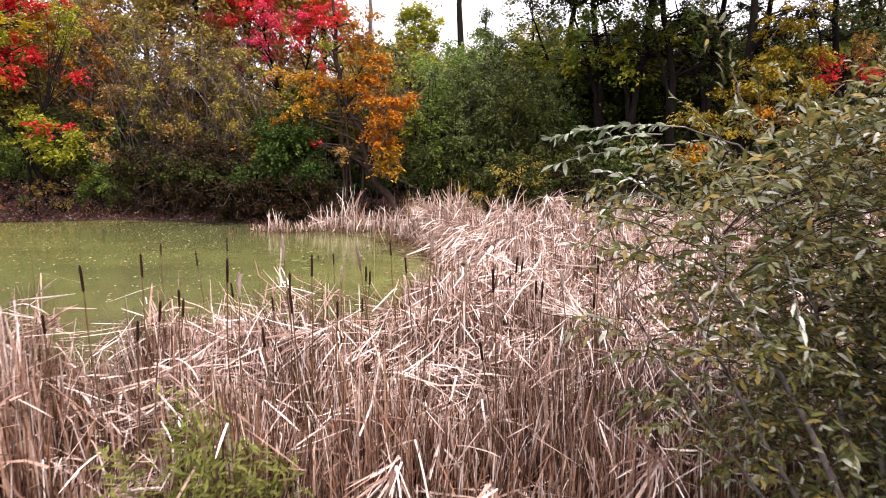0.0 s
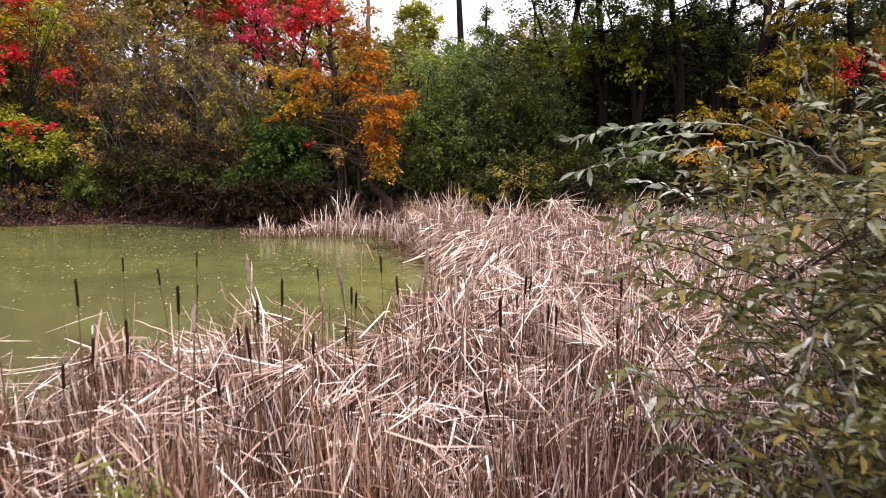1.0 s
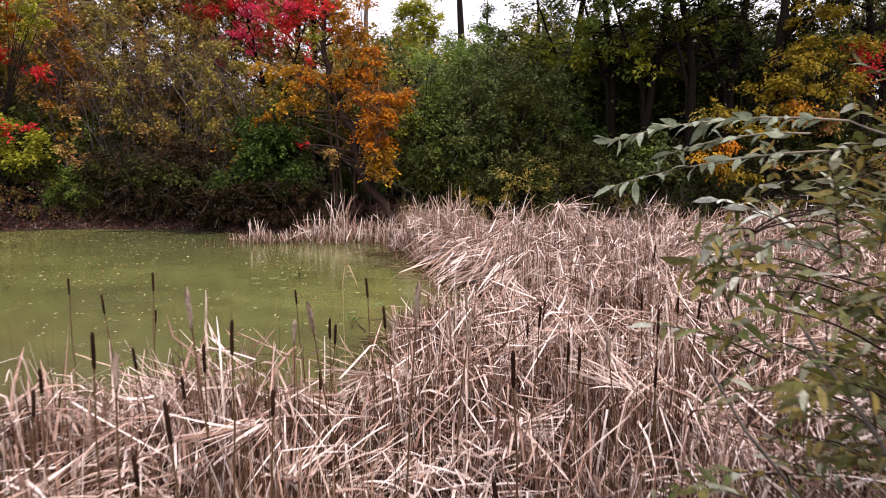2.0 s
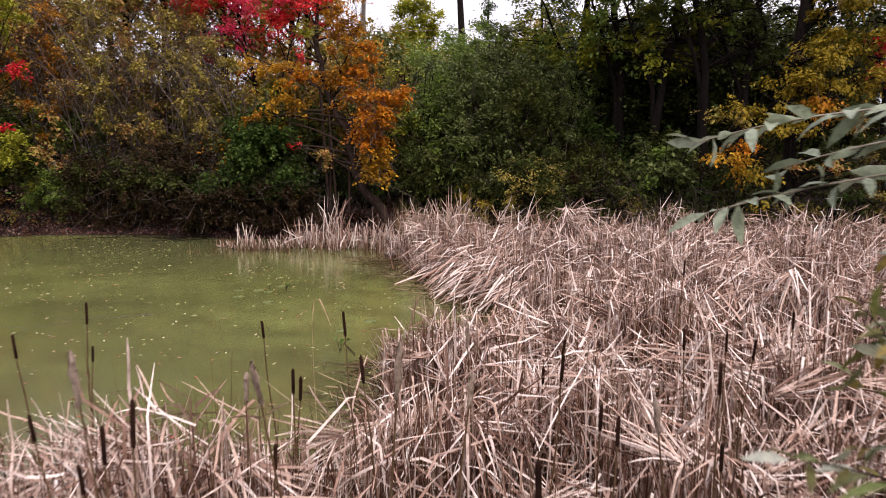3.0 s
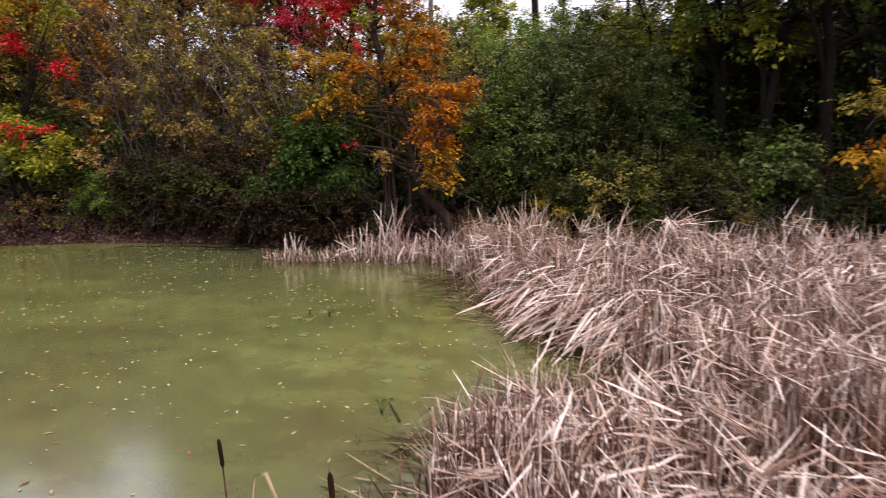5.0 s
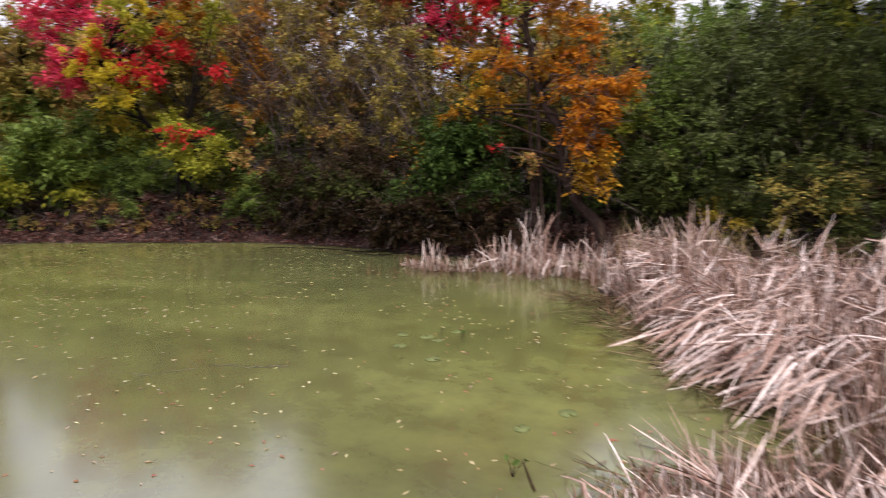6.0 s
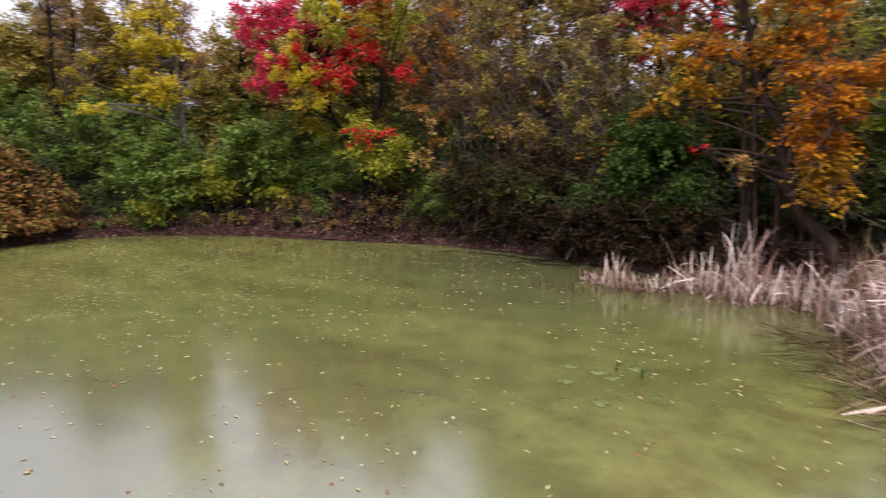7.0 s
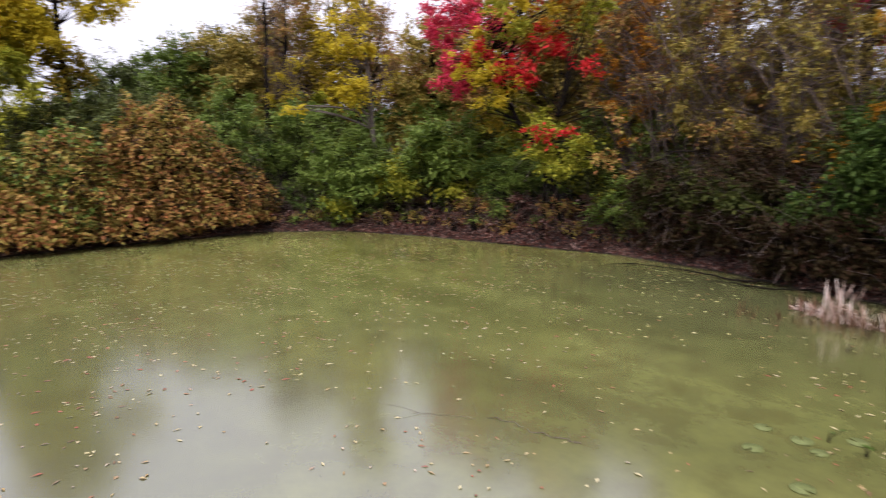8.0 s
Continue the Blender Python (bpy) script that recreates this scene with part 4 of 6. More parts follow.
def palette(x, y, r):
    if x < -25 and y < 21:
        return r.choice((("green", "shade"), ("sage", "lime"), ("shade", "rust")))
    if x < -20:
        return r.choice((("green", "deep"), ("green", "lime"), ("sage", "olive")))
    if x < -14:
        return r.choice((("green", "lime"), ("olive", "lime"), ("green", "rust")))
    if x < -7:
        return r.choice((("olive", "green"), ("olive", "rust"), ("green", "olive")))
    if x < -3:
        return r.choice((("deep", "green"), ("shade", "amber")))
    if x < 3.5:
        return r.choice((("sage", "shade"), ("sage", "green")))
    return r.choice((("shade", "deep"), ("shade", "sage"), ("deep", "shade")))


rr = random.Random(12)
for p in along(1.3, 1.15):
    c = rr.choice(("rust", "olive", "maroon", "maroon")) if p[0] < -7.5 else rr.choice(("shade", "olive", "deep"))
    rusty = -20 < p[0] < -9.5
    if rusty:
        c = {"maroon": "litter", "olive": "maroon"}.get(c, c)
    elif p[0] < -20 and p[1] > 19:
        # deep green puts the dark hollow under the bushes into the colour
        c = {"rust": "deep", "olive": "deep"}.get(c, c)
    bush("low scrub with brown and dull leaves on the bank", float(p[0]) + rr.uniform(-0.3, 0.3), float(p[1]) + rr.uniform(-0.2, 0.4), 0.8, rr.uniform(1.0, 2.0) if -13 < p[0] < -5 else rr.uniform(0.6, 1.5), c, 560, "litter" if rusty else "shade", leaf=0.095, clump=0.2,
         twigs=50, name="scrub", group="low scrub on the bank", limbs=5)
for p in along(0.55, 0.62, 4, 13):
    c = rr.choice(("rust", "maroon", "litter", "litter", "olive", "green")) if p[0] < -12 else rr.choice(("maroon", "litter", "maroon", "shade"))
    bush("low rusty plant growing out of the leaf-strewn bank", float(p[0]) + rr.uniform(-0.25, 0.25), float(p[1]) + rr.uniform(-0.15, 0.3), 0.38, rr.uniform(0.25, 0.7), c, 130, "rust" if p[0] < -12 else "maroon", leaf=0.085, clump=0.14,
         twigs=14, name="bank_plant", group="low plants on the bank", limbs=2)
for p in along(2.4, 1.9):
    c, d = palette(p[0], p[1], rr)
    bush("leafy shrub on the wooded bank", float(p[0]) + rr.uniform(-0.5, 0.5), float(p[1]) + rr.uniform(-0.4, 0.6) + (1.2 if -19.5 < p[0] < -9.5 else 0), 1.7, rr.uniform(3.0, 4.4) if p[0] < 3.5 else rr.uniform(1.2, 2.2), c, 2600 if p[0] < 3.5 else 800, d, leaf=0.12, clump=0.34, twigs=60, group="shrubs on the bank")
for p in along(6.0, 2.3):
    c, d = palette(p[0], p[1], rr)
    bush("tall shrub in the wood behind the bank", float(p[0]) + rr.uniform(-0.6, 0.6), float(p[1]) + rr.uniform(-0.4, 0.8), 2.1, rr.uniform(4.4, 5.4) if p[0] < 3.5 else rr.uniform(3.0, 4.0), c, 3200 if p[0] < 3.5 else 1500, d, leaf=0.16, clump=0.42, group="tall shrubs in the wood")

# far trees seen against the sky
tree("far_yellow_tree", "far yellow-green tree against the sky", "tree", (-2.9, 64), [[(-2.9, 64, 3, 0.3), (-2.9, 64, 10, 0.2), (-2.8, 64, 15, 0.06)]],
     [(-2.5, 64, 13.6, 2.5, 2, 2.4, 4600, "lime"), (-3.0, 63, 10.4, 2.9, 2, 2.2, 4200, "gold"), (-5.6, 63, 9.8, 1.8, 1.6, 2.0, 1900, "amber")], leaf=0.34, clump=0.6)
tree("spruce_tree", "far dark spruce against the sky", "tree", (4.0, 66), [[(4, 66, 3, 0.25), (4, 66, 9, 0.15), (4, 66, 16.2, 0.03)]],
     [(4, 66, 15.2, 0.3, 0.3, 0.9, 320, "deep"), (4, 66, 13.4, 0.8, 0.8, 1.0, 900, "deep"), (4, 66, 11.2, 1.5, 1.5, 1.4, 2200, "deep")], bark="dark", leaf=0.4, slim=0.3, clump=0.4)
tree("far_bare_tree", "far bare trunk against the sky", "tree", (1.2, 52), [[(1.2, 52, 3, 0.3), (1.3, 52, 9, 0.27), (1.2, 52, 16, 0.16)]], [(1.4, 52, 9.6, 1.5, 1.2, 0.9, 900, "rust")], bark="dark", leaf=0.2, clump=0.4)
tree("far_bare_tree", "slender bare trunk against the sky", "tree", (-4.6, 44), [[(-4.6, 44, 3, 0.22), (-4.7, 44, 8, 0.18), (-4.9, 44, 13.5, 0.08)]], [(-4.8, 44, 8.6, 1.0, 1, 1.2, 400, "olive")], bark="grey", leaf=0.2, clump=0.4)
for x, y, h in ((7.2, 52, 12.6), (3.6, 48, 10.2), (-1.2, 50, 9.8), (-52, 26.5, 10.6), (-44.5, 21.7, 9.2), (-45, 18.6, 8.6), (-43.5, 24.6, 10.4), (-46, 16, 7.8), (-58, 31, 12.4), (-50, 31, 11.2)):
    tree("far_tree", "small far tree on the skyline", "tree", (x, y), [[(x, y, 3, 0.25), (x, y, h, 0.05)]],
         [(x, y, h - 2.2, 2.4, 2.4, 1.6, 3600, "olive" if y > 23 else "green"), (x, y, h - 4, 3.0, 3.0, 2.0, 3200, "green")], leaf=0.26, clump=0.5)

# distant woods all round
rng = np.random.default_rng(11)
n = 70000
a = rng.uniform(0, 2 * np.pi, n)
rr = 58 + 22 * rng.random(n)
hh = 6.0 + 1.6 * np.sin(a * 9) + 1.2 * np.sin(a * 23 + 1) + 0.8 * np.sin(a * 51)
pp = np.stack([rr * np.sin(a) - 3, rr * np.cos(a) + 12, 1.5 + hh * rng.random(n) ** 0.8 + 0.5], -1)
v, f = leaves(pp, rng, 0.9, 0.7)
tagged(new("far_woods", mesh_of("far_woods", v, f, LEAF["shade"])), "distant woods closing the horizon", "woods", kind="stuff")


# ---------------------------------------------------------------- dry reeds
def ribbons(base, length, turn, lean, curl, kink, where, width, twist, rng, seg=5):
    """Blades that rise from base, lean by an angle towards turn, curl on, and break at a place along them. All angles in radians."""
    n = len(base)
    s = (np.arange(seg) + 0.5) / seg
    th = lean[:, None] + curl[:, None] * s[None] + kink[:, None] * (s[None] > where[:, None])
    step = (length / seg)[:, None]
    hor = np.stack([np.cos(turn), np.sin(turn)], -1)
    d = np.concatenate([hor[:, None] * np.sin(th)[..., None], np.cos(th)[..., None]], -1)
    p = np.concatenate([base[:, None], base[:, None] + np.cumsum(d * step[..., None], 1)], 1)
    side = np.stack([-np.sin(turn), np.cos(turn), 0 * turn], -1)[:, None]
    dd = np.concatenate([d[:, :1], d], 1)
    nor = np.cross(dd, np.broadcast_to(side, dd.shape))
    tw = twist[:, None, None] + np.linspace(0, 0.9, seg + 1)[None, :, None] * rng.normal(size=(n, 1, 1))
    w = side * np.cos(tw) + nor * np.sin(tw)
    taper = np.concatenate([np.linspace(1, 0.75, seg), [0.25]])[None, :, None]
    w = w * width[:, None, None] * 0.5 * taper
    v = np.stack([p - w, p + w], 2)
    v[..., 2] = np.maximum(v[..., 2], 0.015)
    v = v.reshape(-1, 3)
    k = (np.arange(n) * (seg + 1) * 2)[:, None] + (np.arange(seg) * 2)[None]
    f = np.stack([k, k + 1, k + 3, k + 2], -1).reshape(-1, 4)
    return v, f


def scatter(rng, box, per_m2, poly=MARSH, margin=0.0):
    x0, y0, x1, y1 = box
    n = int((x1 - x0) * (y1 - y0) * per_m2)
    x, y = rng.uniform(x0, x1, n), rng.uniform(y0, y1, n)
    ok = inside(x, y, poly)
    ok &= ~((x < -1.4) & (y > 20.6)) | (rng.random(n) < 0.03)
    if margin:
        ok &= distance(x, y, poly) > margin
    return x[ok], y[ok]


def mound(x, y):
    """How high the broken mat lies: tussocks with hollows between."""
    m = 1.1 + 0.2 * np.exp(-((y - 7.9) / 0.8) ** 2) + 0.16 * np.sin(x * 1.9 + 0.7 * y) + 0.14 * np.sin(y * 2.3 - x * 1.1 + 2) + 0.1 * np.sin(x * 4.3 + y * 3.1)
    m = m + 0.28 * np.clip((-2.2 - x) / 1.2, 0, 1) * (y < 9.5)
    e = np.clip(distance(x, y, MARSH) / 0.8, 0, 1)
    far = np.clip((y - 17) / 5, 0, 1) * np.clip((1.5 - x) / 4, 0, 1)
    tuft = 0.55 + 0.45 * np.sin(x * 3.1 + 0.8) * np.sin(x * 1.3 + y * 2.1) + 0.25 * np.sin(x * 7.1 + y)
    m = m * (0.86 + 0.3 * np.sin(x * 2.7 - y * 1.3) * np.sin(y * 3.3 + x * 0.9))
    # the low lobe beside the inlet
    m = m * (1 - 0.5 * np.clip((1.6 - x) / 1.2, 0, 1) * np.exp(-((y - 13.6) / 1.5) ** 2))
    return m * (0.7 + 0.3 * e) * (1 - far + far * np.clip(0.35 + 0.75 * tuft, 0.25, 1.2))


def face(x, y):
    """How far a place belongs to the upright front of the bed, where few blades have fallen flat."""
    return np.clip((6.8 - y) / 1.3, 0, 1) * (0.72 + 0.28 * np.clip((x + 2.6) / 1.4, 0, 1)) * np.clip((x + 7) / 2, 0, 1)


def reed_bed(box, dense, seed, label, fine=1.0, wide=1.15):
    rng = np.random.default_rng(seed)
    # brown stems below
    x, y = scatter(rng, box, dense * 0.6)
    n = len(x)
    top = mound(x, y)
    a = ribbons(np.stack([x, y, np.full(n, 0.0)], -1), top * rng.uniform(0.6, 1.1, n), rng.uniform(0, 6.283, n), np.abs(rng.normal(0, 0.12, n)), rng.normal(0, 0.2, n),
                np.zeros(n), np.full(n, 2.0), rng.uniform(0.008, 0.018, n), rng.uniform(0, 3.14, n), rng, 4)
    # pale blades that still stand
    x, y = scatter(rng, box, dense * 0.13)
    n = len(x)
    d = ribbons(np.stack([x, y, 0.3 * mound(x, y)], -1), mound(x, y) * rng.uniform(0.5, 1.0, n), rng.uniform(0, 6.283, n), np.abs(rng.normal(0.1, 0.22, n)), rng.normal(0.15, 0.3, n),
                np.zeros(n), np.full(n, 2.0), rng.uniform(0.009, 0.02, n), rng.uniform(0, 3.14, n), rng, 4)
    # blades broken over
    x, y = scatter(rng, box, dense * 0.24)
    ok = rng.random(len(x)) > 0.72 * face(x, y)
    x, y = x[ok], y[ok]
    n = len(x)
    top = mound(x, y)
    drift = 2.2 + 1.5 * np.sin(x * 0.7) + 1.2 * np.sin(y * 0.9 + 1)
    b = ribbons(np.stack([x, y, top * rng.uniform(0.1, 0.6, n)], -1), top * rng.uniform(0.6, 1.15, n), drift + rng.normal(0, 1.3, n), np.abs(rng.normal(0.1, 0.15, n)), rng.normal(0.15, 0.25, n),
                rng.uniform(1.1, 2.6, n), rng.uniform(0.3, 0.7, n), rng.uniform(0.011, 0.027, n) * wide, rng.uniform(-0.6, 0.6, n), rng, 6)
    # the fallen mat, lying in swathes
    x, y = scatter(rng, box, dense * 0.35, margin=0.1)
    swathe = np.sin(x * 1.7 + 1.1 * y) * np.sin(y * 1.9 - x * 0.8 + 0.7) + 0.4 * np.sin(x * 4.7 - y * 3.9)
    ok = rng.random(len(x)) < np.clip(0.45 + 0.6 * swathe, 0.08, 1) * (1 - 0.9 * face(x, y)) * np.where((x < 1.4) & (y > 11.8) & (y < 14.6), 0.3, 1.0)
    x, y = x[ok], y[ok]
    n = len(x)
    top = mound(x, y) * (1.05 - 0.5 * rng.random(n) ** 1.6)
    drift = 0.6 + 1.4 * np.sin(x * 1.1 + 0.5 * y) + 1.6 * np.sin(y * 0.8 - 0.4 * x)
    c = ribbons(np.stack([x, y, top], -1), rng.uniform(0.3, 0.95, n) * fine, drift + rng.normal(0, 0.6, n), rng.normal(1.4, 0.4, n), rng.normal(0.3, 0.35, n),
                rng.normal(0, 0.5, n), rng.uniform(0.3, 0.8, n), rng.uniform(0.012, 0.029, n) * wide, rng.normal(0, 0.4, n), rng, 6)
    # sheaves: tufts that broke at one place and fell apart like a fan
    sx, sy = scatter(rng, box, dense * 0.0028 / fine, margin=0.15)
    ok = rng.random(len(sx)) > 0.75 * face(sx, sy)
    sx, sy = sx[ok], sy[ok]
    k = 24
    stop = mound(sx, sy) * rng.uniform(0.75, 1.12, len(sx))
    way = rng.uniform(0, 6.283, len(sx))
    tilt = rng.uniform(1.2, 2.3, len(sx))
    ii = np.repeat(np.arange(len(sx)), k)
    n = len(ii)
    g = ribbons(np.stack([sx[ii] + rng.normal(0, 0.03, n), sy[ii] + rng.normal(0, 0.03, n), stop[ii] + rng.normal(0, 0.03, n)], -1), rng.uniform(0.35, 0.95, n) * fine, way[ii] + rng.normal(0, 0.42, n),
                tilt[ii] + rng.normal(0, 0.25, n), rng.normal(0.1, 0.25, n), np.zeros(n), np.full(n, 2.0), rng.uniform(0.011, 0.025, n) * wide, rng.normal(0, 0.5, n), rng, 6)
    tagged(new("reed_stems", mesh_of("reed_stems", *a, STEM)), "brown dry stems under the broken reeds", "reeds", kind="stuff")
    v1, f1 = join([b, c, d, g])
    ob = new("dry_reeds", mesh_of("dry_reeds", v1, f1, REED))
    tagged(ob, label, "reeds", kind="stuff")
    # the upright front: tan stems side by side, some of them snapped near the top
    x, y = scatter(rng, box, dense * 0.36)
    ok = rng.random(len(x)) < face(x, y)
    x, y = x[ok], y[ok]
    n = len(x)
    if n:
        v, f = ribbons(np.stack([x, y, np.zeros(n)], -1), mound(x, y) * rng.uniform(0.7, 1.25, n), rng.uniform(0, 6.283, n), np.abs(rng.normal(0, 0.13, n)), rng.normal(0.06, 0.16, n),
                       rng.uniform(1.2, 2.7, n) * (rng.random(n) < 0.4), rng.uniform(0.5, 0.92, n), rng.uniform(0.01, 0.025, n), rng.uniform(0, 3.14, n), rng, 6)
        tagged(new("reed_stems", mesh_of("reed_stems", v, f, TAN)), "tan upright reed stems at the front of the bed", "reeds", kind="stuff")
    # standing brown stalks
    x, y = scatter(rng, box, dense * 0.07)
    n = len(x)
    v, f = ribbons(np.stack([x, y, np.full(n, 0.0)], -1), mound(x, y) * rng.uniform(1.0, 1.45, n), rng.uniform(0, 6.283, n), np.abs(rng.normal(0, 0.07, n)), rng.normal(0, 0.08, n),
                   np.zeros(n), np.full(n, 2.0), rng.uniform(0.007, 0.012, n), rng.uniform(0, 3.14, n), rng, 3)
    ob = new("reed_stalks", mesh_of("reed_stalks", v, f, STALK))
    tagged(ob, "thin brown stalks standing among dry reeds", "reeds", kind="stuff")


reed_bed((-6.5, 4.75, 6.5, 9.0), 520, 21, "pale dry cattail leaves broken into a tangled mat", 0.76, 0.95)
reed_bed((-1.6, 9.0, 10.5, 15.5), 320, 22, "pale dry cattail leaves at the pond's edge", 0.88)
reed_bed((-7, 15.5, 16, 24.8), 230, 23, "pale dry reeds in front of the wooded bank")
reed_bed((6.5, 1.2, 20, 9), 110, 26, "dry reeds beyond the willow")
reed_bed((-12, 1.2, -6.5, 7), 110, 27, "dry reeds along the near shore")
reed_bed((10.5, 9, 20, 15.5), 110, 25, "dry reeds beyond the willow")


def near_grass():
    """Rough grass on the dry ground this side of the reeds."""
    rng = np.random.default_rng(36)
    n = 9000
    x, y = rng.uniform(-9, 10, n), rng.uniform(-5, 5, n)
    ok = ~inside(x, y, MARSH)
    x, y = x[ok], y[ok]
    n = len(x)
    v, f = ribbons(np.stack([x, y, height(x, y) - 0.01], -1), rng.uniform(0.2, 0.55, n), rng.uniform(0, 6.283, n), np.abs(rng.normal(0.2, 0.25, n)), rng.normal(0.5, 0.4, n), np.zeros(n), np.full(n, 2.0),
                   rng.uniform(0.006, 0.012, n), rng.uniform(0, 3.14, n), rng, 3)
    tagged(new("rough_grass", mesh_of("rough_grass", v, f, GRASS)), "rough tan-green grass on dry ground", "grass", kind="stuff")


near_grass()


def fringe():
    """Blades fallen outwards over the water along the edge of the reeds."""
    rng = np.random.default_rng(31)
    edge = MARSH[2:18]
    out = []
    for (x0, y0), (x1, y1) in zip(edge, edge[1:]):
        ln = math.hypot(x1 - x0, y1 - y0)
        k = int(ln * 70)
        t = rng.random(k)
        nx, ny = -(y1 - y0) / ln, (x1 - x0) / ln
        x, y = x0 + t * (x1 - x0), y0 + t * (y1 - y0)
        ins = rng.uniform(0.05, 0.6, k)
        x, y = x - nx * ins, y - ny * ins
        turn = math.atan2(ny, nx) + rng.normal(0, 0.55, k)
        out.append(ribbons(np.stack([x, y, np.full(k, 0.0)], -1), rng.uniform(0.35, 1.0, k) * (0.5 + 0.5 * rng.random(k)), turn, np.abs(rng.normal(0, 0.5, k)), rng.normal(0.35, 0.25, k), np.zeros(k), np.full(k, 2.0),
                           rng.uniform(0.008, 0.018, k), rng.normal(0, 0.5, k), rng))
    v, f = join(out)
    tagged(new("fallen_reeds", mesh_of("fallen_reeds", v, f, REED)), "dry blades leaning out over the green water", "reeds", kind="stuff")


fringe()


def drowned():
    """Brown and pale blades that lie in the water along the edge of the bed, with short stubs between."""
    rng = np.random.default_rng(44)
    edge = MARSH[7:19]
    flat, short = [], []
    for (x0, y0), (x1, y1) in zip(edge, edge[1:]):
        ln = math.hypot(x1 - x0, y1 - y0)
        nx, ny = -(y1 - y0) / ln, (x1 - x0) / ln
        k = int(ln * 64)
        t, off = rng.random(k), np.abs(rng.normal(0, 0.38, k))
        x, y = x0 + t * (x1 - x0) + nx * off, y0 + t * (y1 - y0) + ny * off
        flat.append(ribbons(np.stack([x, y, np.full(k, 0.02)], -1), rng.uniform(0.2, 0.85, k), math.atan2(ny, nx) + rng.normal(0, 1.5, k), 1.5 + rng.normal(0, 0.06, k), rng.normal(0.05, 0.08, k), np.zeros(k), np.full(k, 2.0),
                            rng.uniform(0.01, 0.03, k), rng.normal(0, 0.2, k), rng, 4))
        k = int(ln * 22)
        t, off = rng.random(k), np.abs(rng.normal(0, 0.25, k))
        x, y = x0 + t * (x1 - x0) + nx * off, y0 + t * (y1 - y0) + ny * off
        short.append(ribbons(np.stack([x, y, np.full(k, -0.02)], -1), rng.uniform(0.06, 0.34, k), rng.uniform(0, 6.283, k), np.abs(rng.normal(0, 0.25, k)), np.zeros(k), np.zeros(k), np.full(k, 2.0),
                             rng.uniform(0.012, 0.026, k), rng.uniform(0, 3.14, k), rng, 3))
    tagged(new("drowned_reeds", mesh_of("drowned_reeds", *join(flat), SODDEN)), "sodden brown blades lying in the water", "reeds", kind="stuff")
    tagged(new("reed_stubs", mesh_of("reed_stubs", *join(short), STEM)), "short dark stubs at the edge of the reeds", "reeds", kind="stuff")


drowned()


def outliers():
    """Single stalks and pale blades that stand in the water before the edge of the bed."""
    rng = np.random.default_rng(39)
    for count, lo, hi, lean, wide, mat, name, label in ((46, 0.6, 1.55, 0.12, 0.009, STALK, "reed_stalks", "thin brown stalks standing in shallow water"), (24, 0.5, 1.2, 0.32, 0.017, REED, "dry_reeds", "single pale blades leaning out of shallow water")):
        x = rng.uniform(-3.4, -0.35, count)
        y = np.interp(x, [-3.4, -2.6, -1.9, -1.0, -0.35], [8.5, 8.7, 8.3, 8.6, 9.6]) + rng.uniform(-0.7, 0.35, count)
        v, f = ribbons(np.stack([x, y, np.full(count, -0.02)], -1), rng.uniform(lo, hi, count), rng.uniform(0, 6.283, count), np.abs(rng.normal(0, lean, count)), rng.normal(0.1, 0.2, count),
                       rng.uniform(0.8, 2.2, count) * (rng.random(count) < 0.3), rng.uniform(0.5, 0.9, count), wide * rng.uniform(0.6, 1.3, count), rng.uniform(0, 3.14, count), rng, 7)
        tagged(new(name, mesh_of(name, v, f, mat)), label, "reeds", kind="stuff")
    # one tall blade whose tip is bent over into a hook
    p = np.array([(0, 0, -0.03), (0.02, 0, 0.9), (0.0, 0, 1.7), (0.0, 0, 2.08), (0.02, 0, 2.24), (0.06, 0, 2.25), (0.1, -0.01, 2.16), (0.14, -0.02, 2.06)])
    ob = new("bent_reed", mesh_of("bent_reed", *tube(p, [0.003, 0.003, 0.002, 0.002, 0.004, 0.008, 0.006, 0.002], 5), GRASS, True))
    ob.location = (-0.87, 8.1, 0)
    tagged(ob, "tall thin reed with its pale tip bent into a hook", "reed")


outliers()


def fan():
    """Long pale blades laid flat by the wind, tips in the water."""
    rng = np.random.default_rng(35)
    k = 620
    t = rng.random(k)
    x, y = 1.75 - 1.9 * t + rng.normal(0, 0.3, k), 16.4 + 3.6 * t + rng.normal(0, 0.35, k)
    z = 0.25 + 0.75 * rng.random(k)
    ln = rng.uniform(0.35, 0.95, k)
    v, f = ribbons(np.stack([x, y, z], -1), ln, math.pi + 0.45 + rng.normal(0, 0.6, k), 1.5 + 0.42 * z + rng.normal(0, 0.2, k), rng.normal(0.35, 0.2, k), np.zeros(k), np.full(k, 2.0),
                   rng.uniform(0.016, 0.032, k), rng.normal(0, 0.3, k), rng)
    k = 170
    t = rng.random(k)
    x, y = 0.2 + 1.5 * t + rng.normal(0, 0.2, k), 18.0 - 2.3 * t + rng.normal(0, 0.25, k)
    z = 0.15 + 0.6 * rng.random(k)
    sheaf = ribbons(np.stack([x, y, z], -1), rng.uniform(0.5, 1.1, k), math.pi + 0.85 + rng.normal(0, 0.25, k), 1.62 + 0.35 * z + rng.normal(0, 0.1, k), rng.normal(0.12, 0.1, k), np.zeros(k), np.full(k, 2.0),
                    rng.uniform(0.025, 0.05, k), rng.normal(0, 0.35, k), rng)
    v, f = join([(v, f), sheaf])
    tagged(new("flattened_reeds", mesh_of("flattened_reeds", v, f, REED)), "pale reed blades flattened towards the water", "reeds", kind="stuff")


fan()


